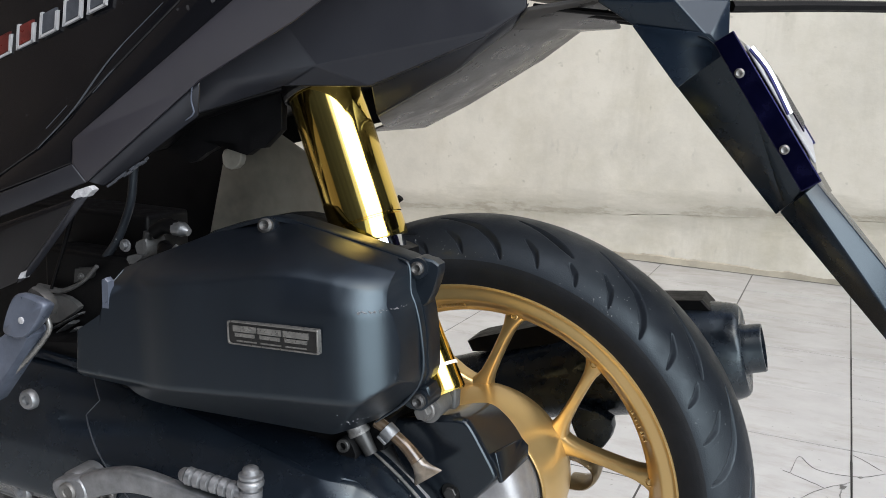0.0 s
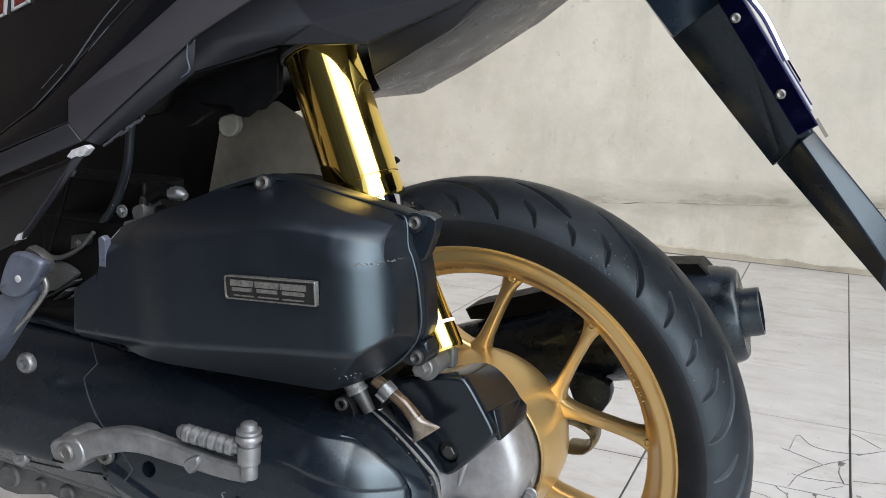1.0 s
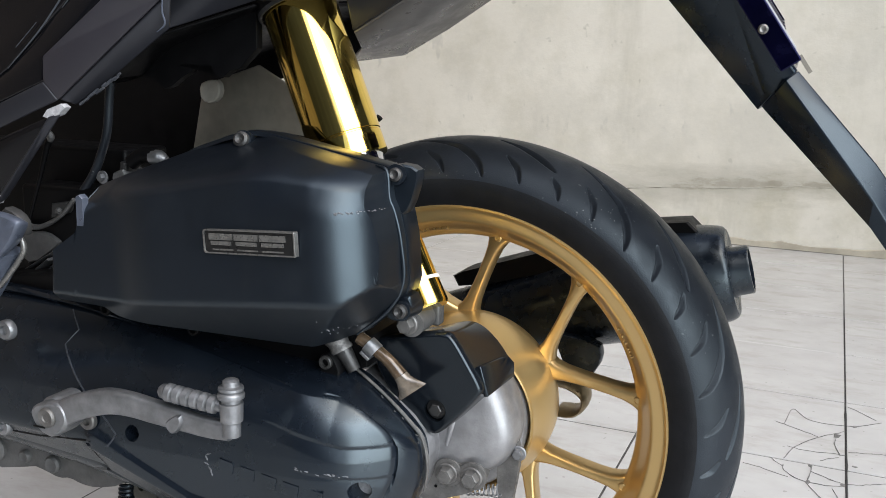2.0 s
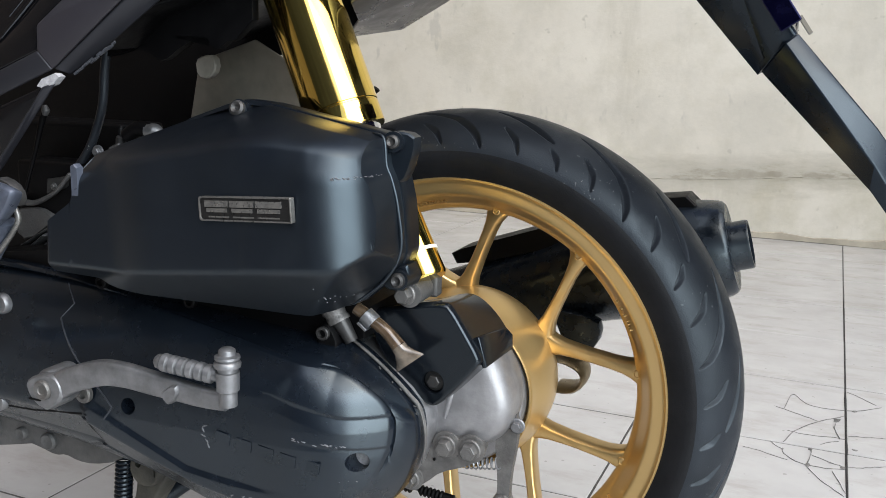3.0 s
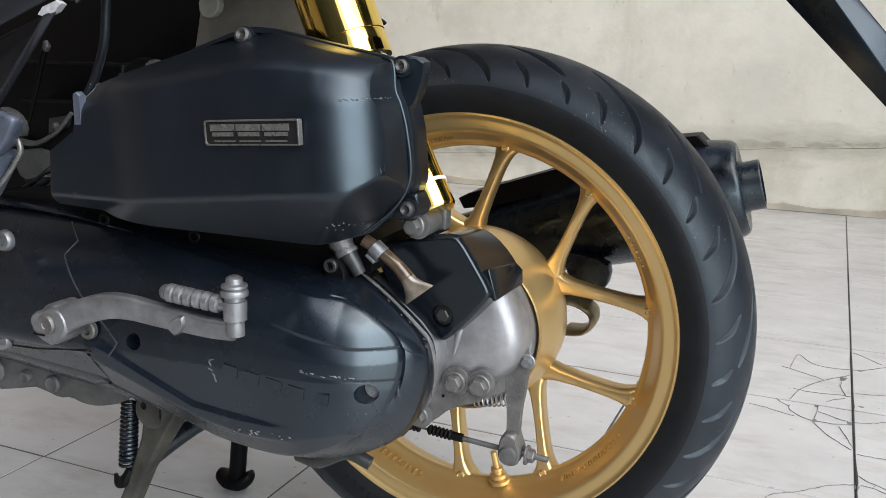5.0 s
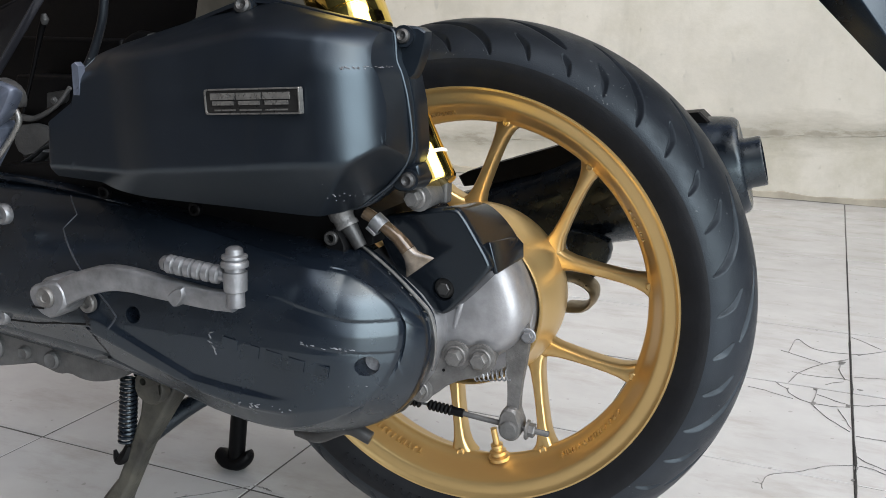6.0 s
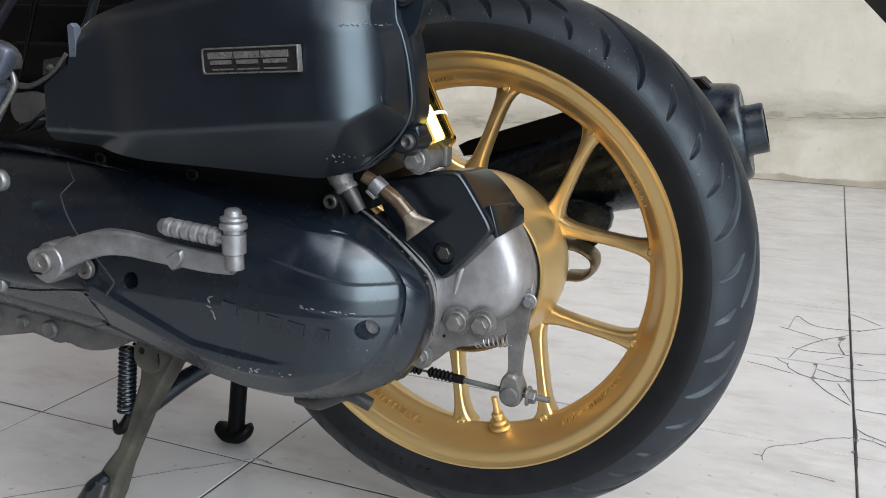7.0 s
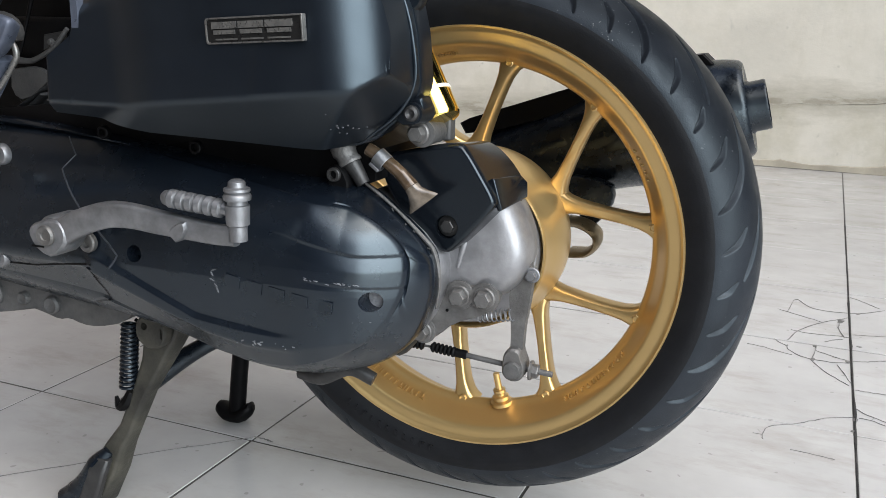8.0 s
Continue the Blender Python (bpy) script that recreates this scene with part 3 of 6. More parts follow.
CAP = [(-0.040, 0.345), (-0.026, 0.349), (0.000, 0.355), (0.024, 0.359), (0.030, 0.356), (0.042, 0.338), (0.054, 0.319), (0.053, 0.314), (0.036, 0.294), (0.020, 0.277), (0.012, 0.2765), (-0.002, 0.286), (-0.021, 0.305), (-0.032, 0.322)]
CAPB = [(-0.040, 0.338), (-0.026, 0.341), (0.000, 0.347), (0.023, 0.355), (0.035, 0.3535), (0.050, 0.341), (0.0615, 0.324), (0.0615, 0.313), (0.042, 0.292), (0.020, 0.274), (0.010, 0.273), (-0.004, 0.283), (-0.023, 0.303), (-0.034, 0.322)]
f, bk = chaikin(xz(CAP, -0.1235), 2), chaikin(xz(CAPB, -0.078), 2)
bm = loft(bmesh.new(), [bk, lerp(bk, f, 0.5), lerp(bk, f, 0.97), shrink(f, 0.992, -0.0014), shrink(f, 0.974, -0.0034), shrink(f, 0.948, -0.0050), shrink(f, 0.915, -0.0056), shrink(f, 0.895, -0.0056), shrink(f, 0.5, -0.0056)])
cap = part("hub_cover", bm, M_CAP, scooter, "satin black plastic hub cover with one bolt", sharp=50)

cut(cap, [lathe(bmesh.new(), [(-0.006, 0.0085), (0.02, 0.0095)], axis((0.017, -0.1295, 0.297), (0, -1, 0)), 32)])
V = [(0.0495, 0.3345, -0.1225), (0.0565, 0.3115, -0.1225), (0.0565, 0.3310, -0.0765), (0.0628, 0.3255, -0.0765), (0.0630, 0.3140, -0.0765)]
facets("flank_step", V, [(0, 1, 4, 3, 2)], M_CAP, cap, thick=0.004, bevel=0.0012)
part("hex_bolt", hex_bolt(bmesh.new(), (0.017, -0.1235, 0.297), (0, -1, 0), 0.0052, 0.006, 1.5), M_DARKSTEEL, cap)

# ---- crankcase cover ----
CS = [(-0.47, 0.360), (-0.315, 0.356), (-0.180, 0.340), (-0.078, 0.328), (-0.043, 0.329), (-0.014, 0.309), (0.013, 0.285), (0.017, 0.269), (0.016, 0.248), (0.004, 0.216),
      (-0.018, 0.196), (-0.051, 0.182), (-0.090, 0.175), (-0.141, 0.178), (-0.167, 0.190), (-0.198, 0.198), (-0.277, 0.204), (-0.331, 0.208), (-0.47, 0.222)]
CF = [(-0.46, 0.352), (-0.264, 0.348), (-0.141, 0.333), (-0.062, 0.320), (-0.037, 0.318), (-0.016, 0.307), (-0.001, 0.294), (0.005, 0.280), (0.005, 0.266), (0.002, 0.254),
      (-0.006, 0.236), (-0.022, 0.218), (-0.052, 0.204), (-0.090, 0.197), (-0.132, 0.197), (-0.160, 0.206), (-0.220, 0.220), (-0.275, 0.232), (-0.46, 0.245)]


def fill(ring, yfun, steps=(0.985, 0.96, 0.93, 0.90, 0.86, 0.82, 0.77, 0.70, 0.6, 0.4, 0.2)):
    """Rings that close a face inwards, each point laid on the surface y = yfun(x, z)."""
    c = sum(ring, Vector()) / len(ring)
    return [[Vector((c.x + (p.x - c.x) * k, yfun(c.x + (p.x - c.x) * k, c.z + (p.z - c.z) * k), c.z + (p.z - c.z) * k)) for p in ring] for k in steps]


def line_below(x, z, pts):
    """How far (x, z) lies below a bent line, in z."""
    return float(np.interp(x, [p[0] for p in pts], [p[1] for p in pts])) - z


RIDGE_A = [(-0.120, 0.3035), (-0.078, 0.2985), (-0.026, 0.2862), (0.002, 0.2850)]
RIDGE_B = [(-0.062, 0.2690), (-0.030, 0.2655), (0.002, 0.2630)]
STRIP_TOP = [(-0.235, 0.2700), (-0.213, 0.2600), (-0.193, 0.2515), (-0.147, 0.2330), (-0.120, 0.2300), (-0.080, 0.2270), (-0.03, 0.2300)]
STRIP_LOW = [(-0.250, 0.2585), (-0.236, 0.2540), (-0.180, 0.2350), (-0.140, 0.2225), (-0.105, 0.2165), (-0.070, 0.2160), (-0.03, 0.2230)]


def crank_face(x, z):
    dx = max(0, x + 0.085)
    d = math.hypot(dx, (0.95 if z > 0.268 else 0.75) * (z - 0.268) * min(1, dx / 0.05))
    y = -0.2080 + 0.145 * max(0, z - 0.262) + 0.025 * max(0, 0.275 - z) + 0.006 * max(0, (-0.25 - x) / 0.2) + 0.030 * max(0, (z - 0.293) / 0.05) ** 2
    # the front gives way to an upright strip, and that to the folded-under lower flank
    fade = min(1, max(0, (-0.060 - x) / 0.05))
    u, w = line_below(x, z, STRIP_TOP), line_below(x, z, STRIP_LOW)
    strip = y
    if u > 0 and x > -0.24:
        strip = y - min(0.0022, 0.6 * u)
    if w > 0:
        strip = strip + 0.75 * w * min(1, w / 0.004)
    y = y * (1 - fade) + strip * fade + (1 - fade) * 0.5 * max(0, w)
    y += 6.0 * max(0, d - 0.024) ** 2 + 110.0 * max(0, d - 0.050) ** 3
    # two swept ridges: the surface steps in below each and comes out again
    for pts, deep, span, x0, x1 in ((RIDGE_A, 0.0017, 0.011, -0.110, -0.030), (RIDGE_B, 0.0014, 0.008, -0.062, -0.024)):
        b = line_below(x, z, pts)
        if 0 < b < span:
            y += deep * min(1, b / 0.0012) * (1 - b / span) * min(1, max(0, (x - x0) / (x1 - x0))) ** 1.5
    return y


s, f = chaikin(xz(CS, -0.152), 4), chaikin(xz(CF, -0.2), 4)
f = [Vector((p.x, crank_face(p.x, p.z) + 0.0025, p.z)) for p in f]
bm = loft(bmesh.new(), [[p + Vector((0, 0.014, 0)) for p in s], s, lerp(s, f, 0.10, -0.004), lerp(s, f, 0.5, -0.006), lerp(s, f, 0.88, -0.0035), f] + fill(f, crank_face, [1 - 0.0125 * q for q in range(1, 79)]))
crank = part("crankcase_cover", bm, M_CRANK, scooter, "satin black transmission cover with scuffed lower edge", sharp=42)
cyl = lambda x, z, r, y0=-0.19, y1=-0.23: lathe(bmesh.new(), [(0, r * 0.96), (y0 - y1, r)], axis((x, y0, z), (0, -1, 0)), 28)
cut(crank, [cyl(-0.014, 0.254, 0.0074, -0.166), cyl(-0.199, 0.271, 0.0066, -0.192)])
part("hole_plug", lathe(bmesh.new(), [(0, 0.0072), (0.003, 0.0068), (0.004, 0.005)], axis((-0.0145, -0.1765, 0.2535), (0, -1, 0)), 20), M_CHIP, crank)
# raised edge along the joint with the gear case
bm = bmesh.new()
tube(bm, [(-0.050, -0.148, 0.334), (-0.030, -0.150, 0.323), (-0.012, -0.150, 0.310), (0.006, -0.150, 0.294), (0.016, -0.150, 0.283), (0.020, -0.149, 0.262), (0.017, -0.147, 0.240)], [0.0006, 0.0013, 0.0012, 0.0016, 0.0017, 0.0014, 0.0008], 8, 5)
part("joint_edge", bm, M_BRACKET, crank, "bare metal joint edge with chipped paint")

def panel_line(pts, y, w=0.0011):
    bm = bmesh.new()
    fine = []
    for (xa, za), (xb, zb2) in zip(pts, pts[1:]):
        fine += [(xa + (xb - xa) * q / 5, za + (zb2 - za) * q / 5) for q in range(5)]
    tube(bm, [(x, crank_face(x, z) - 0.0002 + y, z) for x, z in fine + [pts[-1]]], w, 6, 1, flat=0.5)
    return bm


part("cover_seam", panel_line([(-0.293, 0.346), (-0.279, 0.338), (-0.274, 0.335), (-0.279, 0.325), (-0.248, 0.298), (-0.222, 0.276), (-0.214, 0.268), (-0.220, 0.258)], 0.0, 0.0008), M_EMBOSS, crank, "fine grey seam between cover halves")
part("cover_seam", panel_line([(-0.345, 0.246), (-0.30, 0.249), (-0.262, 0.256), (-0.237, 0.259)], 0.0, 0.0009), M_PLASTIC, crank)
b = lathe(bmesh.new(), [(0, 0.0078), (0.003, 0.0076), (0.0042, 0.0064), (0.0042, 0.0040), (0.001, 0.0036)], axis((-0.2385, -0.2075, 0.2760), (0, -1, 0)), 24)
part("socket_bolt", b, M_BRACKET, crank)
# raised maker's mark as five plain blocks
for i in range(5):
    bm = bmesh.new()
    x, z = -0.1145 + 0.0178 * i, 0.2610 - 0.0026 * i
    m = Matrix.Translation((x, crank_face(x, z) - 0.0002, z)) @ Matrix.Rotation(radians(8.5), 4, "Y")
    box(bm, (0, 0, 0), (0.0128, 0.0012, 0.0088), m)
    part("embossed_mark", bm, M_CRANK, crank, "raised plain block of the maker's mark" if i == 0 else "", bevel=0.0003)


def flake(bm, x, z, sx, sz, a, y=None):
    """A small irregular chip lying on the cover."""
    y = crank_face(x, z) if y is None else y
    m = Matrix.Translation((x, y, z)) @ Matrix.Rotation(a, 4, "Y")
    ring = [Vector((sx * random.uniform(0.6, 1.1) * math.cos(q), 0, sz * random.uniform(0.5, 1.2) * math.sin(q))) for q in np.linspace(0, 2 * math.pi, 7, False)]
    loft(bm, [[m @ (v + Vector((0, 0.0006, 0))) for v in ring], [m @ (v * 0.9 + Vector((0, -0.0004, 0))) for v in ring]])


bm = bmesh.new()
for x0, x1, n in ((-0.112, -0.090, 12), (-0.082, -0.060, 4)):
    for i in range(n):
        flake(bm, random.uniform(x0, x1), 0.2175 + random.gauss(0, 0.0010), random.uniform(0.0004, 0.0018), random.uniform(0.0003, 0.0007), random.uniform(-0.6, 0.6))
for x, z, a in ((-0.131, 0.264, 1.0), (-0.130, 0.267, -0.4), (-0.128, 0.256, 0.9), (-0.127, 0.253, 1.2), (-0.131, 0.260, 0.4)):
    flake(bm, x, z, 0.0026, 0.0007, a)
for i in range(18):
    t = random.random()
    flake(bm, -0.058 + 0.040 * t, 0.2690 - 0.0030 * t + random.gauss(0, 0.0005), random.uniform(0.0006, 0.0022), 0.0003, 0.25)
for i in range(3):
    flake(bm, random.uniform(-0.026, -0.002), 0.239 + random.gauss(0, 0.001), random.uniform(0.0005, 0.0014), 0.0003, random.uniform(-0.3, 0.3))
part("scuff", bm, M_SCUFF, crank, "bare scuffs in the paint")["kind"] = "stuff"
# chipped edge where the cover meets the gear case
bm = bmesh.new()
EDGE = spline([(-0.037, -0.1525, 0.327), (-0.020, -0.1535, 0.315), (-0.002, -0.1535, 0.300), (0.012, -0.1530, 0.287), (0.017, -0.1525, 0.274)], 12)
for i in range(9):
    p = EDGE[int(len(EDGE) * random.random() ** 0.8 * 0.99)]
    flake(bm, p.x + random.gauss(0, 0.0006), p.z + random.gauss(0, 0.0006), random.uniform(0.0004, 0.0014), random.uniform(0.0002, 0.0005), 0.75 + random.uniform(-0.4, 0.4), p.y - 0.0006)
part("edge_chips", bm, M_BADGE, crank)["kind"] = "stuff"
for x, y, z in ((-0.324, -0.198, 0.335), (-0.337, -0.196, 0.251)):
    b = bmesh.new()
    lathe(b, [(0, 0.0085), (0.004, 0.0085), (0.006, 0.007), (0.006, 0.004), (0.0035, 0.0035)], axis((x, y, z), (0, -1, 0)), 24)
    part("socket_bolt", b, M_STEEL, crank)
for x, z in ((-0.252, 0.353), (-0.168, 0.347), (-0.056, 0.335)):
    b = lathe(bmesh.new(), [(0, 0.0052), (0.004, 0.0052), (0.0046, 0.0046), (0.0046, 0.0030), (0.001, 0.0028)], axis((x, -0.1615 if x > -0.1 else -0.166, z), (0, -1, 0)), 24)
    part("mount_eye", b, M_DARKSTEEL if x > -0.1 else M_PLASTIC, crank)
part("mount_tab", slab([(-0.064, 0.329), (-0.062, 0.339), (-0.056, 0.3425), (-0.050, 0.339), (-0.044, 0.326), (-0.052, 0.320)], -0.163, -0.150, 1), M_PLASTIC, crank)
part("case_top", slab([(-0.40, 0.36), (-0.30, 0.372), (-0.06, 0.372), (-0.03, 0.352), (-0.03, 0.33), (-0.06, 0.318), (-0.40, 0.33)], -0.148, -0.05), M_PLASTIC, crank)
part("lower_casting", slab([(-0.47, 0.226), (-0.44, 0.190), (-0.405, 0.180), (-0.375, 0.186), (-0.361, 0.191), (-0.345, 0.188), (-0.330, 0.184), (-0.318, 0.187), (-0.305, 0.183), (-0.288, 0.183), (-0.262, 0.190), (-0.245, 0.205), (-0.30, 0.225)], -0.150, -0.06, 1), M_CAST, crank, "grey cast engine underside")
for x, z, r in ((-0.402, 0.200, 0.012), (-0.366, 0.199, 0.006), (-0.335, 0.197, 0.008)):
    part("boss", lathe(bmesh.new(), [(0, r), (0.005, r), (0.007, r * 0.8), (0.006, r * 0.5)], axis((x, -0.148, z), (0, -1, 0)), 20), M_CAST, crank)
part("lower_tab", tube(bmesh.new(), [(-0.105, -0.13, 0.165), (-0.085, -0.132, 0.166), (-0.060, -0.132, 0.176), (-0.04, -0.13, 0.169)], [0.006, 0.008, 0.006, 0.0055], 10), M_DARKSTEEL, crank)

# ---- kick starter ----
bm = bmesh.new()
lathe(bm, [(0, 0.0135), (0.020, 0.0135), (0.022, 0.012)], axis((-0.2545, -0.205, 0.2850), (0, -1, 0)), 28)
tube(bm, [(-0.2440, -0.227, 0.2868), (-0.2300, -0.228, 0.2945), (-0.2133, -0.229, 0.3010), (-0.1966, -0.2295, 0.3054), (-0.1776, -0.230, 0.3061), (-0.1551, -0.230, 0.3039), (-0.1327, -0.231, 0.3024), (-0.1112, -0.232, 0.3010), (-0.0930, -0.232, 0.3012)], [0.0098, 0.0098, 0.0096, 0.0094, 0.0088, 0.0084, 0.0078, 0.0072, 0.0070], 24, 6, flat=0.62, square=0.5)
kick = part("kick_lever", bm, M_STEEL, scooter, "weathered grey steel kick start lever, folded pedal", sharp=50)
CLAMP = [(-0.2704, 0.2887), (-0.2622, 0.2947), (-0.2408, 0.2985), (-0.2340, 0.2886), (-0.2365, 0.2790), (-0.2493, 0.2678), (-0.2620, 0.2721), (-0.2689, 0.2813)]
part("clamp", slab(CLAMP, -0.2345, -0.2130, 1, 0.0022), M_STEEL, kick)
# black bar let into the clamp, coloured like the shade inside a slit
part("dark_slit_bar", box(bmesh.new(), (-0.2610, -0.2330, 0.2765), (0.011, 0.0044, 0.0012), None), M_PLASTIC, kick)
part("gusset", slab([(-0.1425, 0.3020), (-0.1302, 0.3098), (-0.1285, 0.3020), (-0.1366, 0.2915), (-0.1430, 0.2970)], -0.2385, -0.2280, 1, 0.0018), M_STEEL, kick)
part("pivot_bolt", lathe(bmesh.new(), [(0, 0.0078), (0.002, 0.0078), (0.0035, 0.0066), (0.003, 0.0035), (0.002, 0.003)], axis((-0.2525, -0.2340, 0.2852), (0, -1, 0)), 24), M_BRACKET, kick)
bm = bmesh.new()
lathe(bm, [(0, 0.0062), (0.010, 0.0062), (0.011, 0.0078), (0.024, 0.0082), (0.0245, 0.0068), (0.027, 0.0068), (0.0275, 0.009), (0.0300, 0.0094), (0.0315, 0.0086), (0.032, 0.0075), (0.0335, 0.0088), (0.0352, 0.0086), (0.0362, 0.006), (0.0395, 0.0056), (0.041, 0.0035)], axis((-0.0910, -0.233, 0.2985), (0, 0, 1)), 28)
part("pedal_post", bm, M_STEEL, kick)
bm = bmesh.new()
prof = [(0, 0.0038)]
for i in range(6):
    z = 0.008 + i * 0.0070
    prof += [(z, 0.0044), (z + 0.0012, 0.0064), (z + 0.0052, 0.0066), (z + 0.0062, 0.0046)]
prof += [(0.0495, 0.0056), (0.053, 0.0050), (0.055, 0.003)]
lathe(bm, prof, axis((-0.0930, -0.234, 0.3185), (-1, -0.03, 0.09)), 22)
part("folding_pedal", bm, M_STEEL, kick, "ribbed folding pedal")

# ---- air cleaner box ----
def soft_max(vals, k):
    """The largest of several planes, their meeting edges rounded over about k."""
    out = vals[0]
    for v in vals[1:]:
        h = np.clip(0.5 + 0.5 * (v - out) / k, 0, 1)
        out = out * (1 - h) + v * h + k * h * (1 - h)
    return out


def plane_y(a, b, c):
    """y as a function of x and z on the plane through three (x, z, y) points."""
    sol = np.linalg.solve(np.array([[q[0], q[1], 1.0] for q in (a, b, c)]), np.array([q[2] for q in (a, b, c)]))
    return lambda x, z: sol[0] * x + sol[1] * z + sol[2]


LOWCORNER = plane_y((-0.0080, 0.3995, -0.2345), (-0.0500, 0.3590, -0.2060), (-0.0040, 0.3815, -0.1740))


def air_face(x, z):
    """The lid: flat front, folded-under lower facet, ledge on top, turned flank, and the intake section beside a shallow valley."""
    front = -0.2325 + 0.10 * (z - 0.43)
    crease = 0.3915 + 0.095 * (x + 0.09)
    low = -0.2325 + 0.10 * (crease - 0.43) + 1.05 * (crease - z)
    rise = soft_max([z - (0.4585 + 0.1915 * (x + 0.1744)), z - (0.4775 - 0.114 * (x + 0.0752))], 0.006)
    top = -0.2285 + 2.1 * rise + 26.0 * np.maximum(0, rise) ** 2
    turn = np.maximum(0, x + 0.0330 + 0.139 * (z - 0.425))
    bent = np.minimum(turn, 0.0385)
    flank = 0.040 - np.sqrt(0.040 ** 2 - bent ** 2) + 4.0 * (turn - bent)
    left = -0.2325 - 0.62 * (x + 0.1800)
    main = soft_max([front, low], 0.0030)
    main = soft_max([main, front + 0.35 * (z - 0.4562) * np.clip((x + 0.078) / 0.048, 0, 1)], 0.0016)
    main = soft_max([main, top], 0.0080)
    main = soft_max([main, left], 0.0160)
    main = soft_max([main, LOWCORNER(x, z)], 0.0040)
    main = main + flank
    ifront = -0.2262 + 0.10 * (z - 0.43)
    itop = -0.2260 + 2.2 * (z - (0.4545 + 0.40 * (x + 0.2000))) + 0.9 * np.maximum(0, x + 0.203)
    ileft = -0.2250 - 2.6 * (x + 0.2480)
    ilow = -0.2285 + 1.6 * (0.3800 - z)
    intake = soft_max([soft_max([soft_max([np.maximum(ifront, ifront + 3.0 * (x + 0.172)), itop], 0.020), ileft], 0.010), ilow], 0.004)
    return np.minimum(-soft_max([-main, -intake], 0.003), -0.150)


LOWX, LOWZ = zip((-0.2960, 0.3780), (-0.2632, 0.3735), (-0.2169, 0.3705), (-0.1900, 0.3660), (-0.1715, 0.3628), (-0.1148, 0.3600), (-0.0617, 0.3570), (-0.0480, 0.3568), (-0.0381, 0.3580), (-0.0257, 0.3635), (-0.0041, 0.3815), (0.0050, 0.3930), (0.0070, 0.4010))
TOPX, TOPZ = zip((-0.2960, 0.3830), (-0.2453, 0.4118), (-0.2245, 0.4265), (-0.2212, 0.4575), (-0.2033, 0.4668), (-0.1694, 0.4845), (-0.1372, 0.4955), (-0.1195, 0.4997), (-0.1041, 0.4985), (-0.0768, 0.4935), (-0.0459, 0.4875), (-0.0159, 0.4816), (-0.0067, 0.4786), (-0.0038, 0.4600), (0.0001, 0.4520), (0.0045, 0.4330), (0.0070, 0.4040))


def lid_outline(k, y):
    """The lid's outline, grown by the factor k, as a ring at y."""
    xs = np.concatenate([np.linspace(-0.296, -0.01, 60), np.linspace(-0.008, 0.007, 14)])
    ring = [(x, np.interp(x, LOWX, LOWZ)) for x in xs] + [(x, np.interp(x, TOPX, TOPZ)) for x in xs[::-1]]
    return [Vector((-0.14 + (x + 0.14) * (1 + (k - 1) * 0.4), y, 0.43 + (z - 0.43) * k)) for x, z in ring]


def air_box_mesh():
    bm = bmesh.new()
    xs = np.unique(np.concatenate([np.linspace(-0.296, -0.03, 120), np.linspace(-0.03, 0.007, 52)]))
    t = np.linspace(0, 1, 97)
    t = 0.5 * t + 0.5 * (0.5 - 0.5 * np.cos(math.pi * t))
    grid = []
    for x in xs:
        z = np.interp(x, LOWX, LOWZ) * (1 - t) + np.interp(x, TOPX, TOPZ) * t
        y = air_face(np.full_like(z, x), z)
        grid.append([bm.verts.new((x, yy, zz)) for yy, zz in zip(y, z)])
    for a, b in zip(grid, grid[1:]):
        for k in range(len(t) - 1):
            bm.faces.new((a[k], b[k], b[k + 1], a[k + 1]))
    rim = [g[0] for g in grid] + grid[-1][1:] + [g[-1] for g in grid[-2::-1]] + grid[0][-2:0:-1]
    back = [bm.verts.new((v.co.x, -0.135, v.co.z)) for v in rim]
    for k in range(len(rim)):
        n = (k + 1) % len(rim)
        bm.faces.new((rim[k], back[k], back[n], rim[n]))
    bm.faces.new(back)
    return bm


airbox = part("air_cleaner_box", air_box_mesh(), M_CASE, scooter, "satin black plastic air cleaner box with silver badge", sharp=32)
part("lid_flange", loft(bmesh.new(), [lid_outline(0.97, -0.160), lid_outline(1.016, -0.1595), lid_outline(1.024, -0.158), lid_outline(1.024, -0.152), lid_outline(1.0, -0.151)], False, False), M_CASE, airbox)
# rounded lip along the lid's turned edge
part("lid_lip", tube(bmesh.new(), [(-0.0160, -0.166, 0.4822), (-0.0070, -0.168, 0.4785), (-0.0040, -0.170, 0.4610), (0.0000, -0.170, 0.4515), (0.0048, -0.170, 0.4330), (0.0074, -0.170, 0.4040), (-0.0030, -0.172, 0.3825), (-0.0250, -0.176, 0.3635)], [0.0006, 0.0016, 0.0017, 0.0017, 0.0017, 0.0016, 0.0014, 0.0006], 10), M_CASE, airbox)
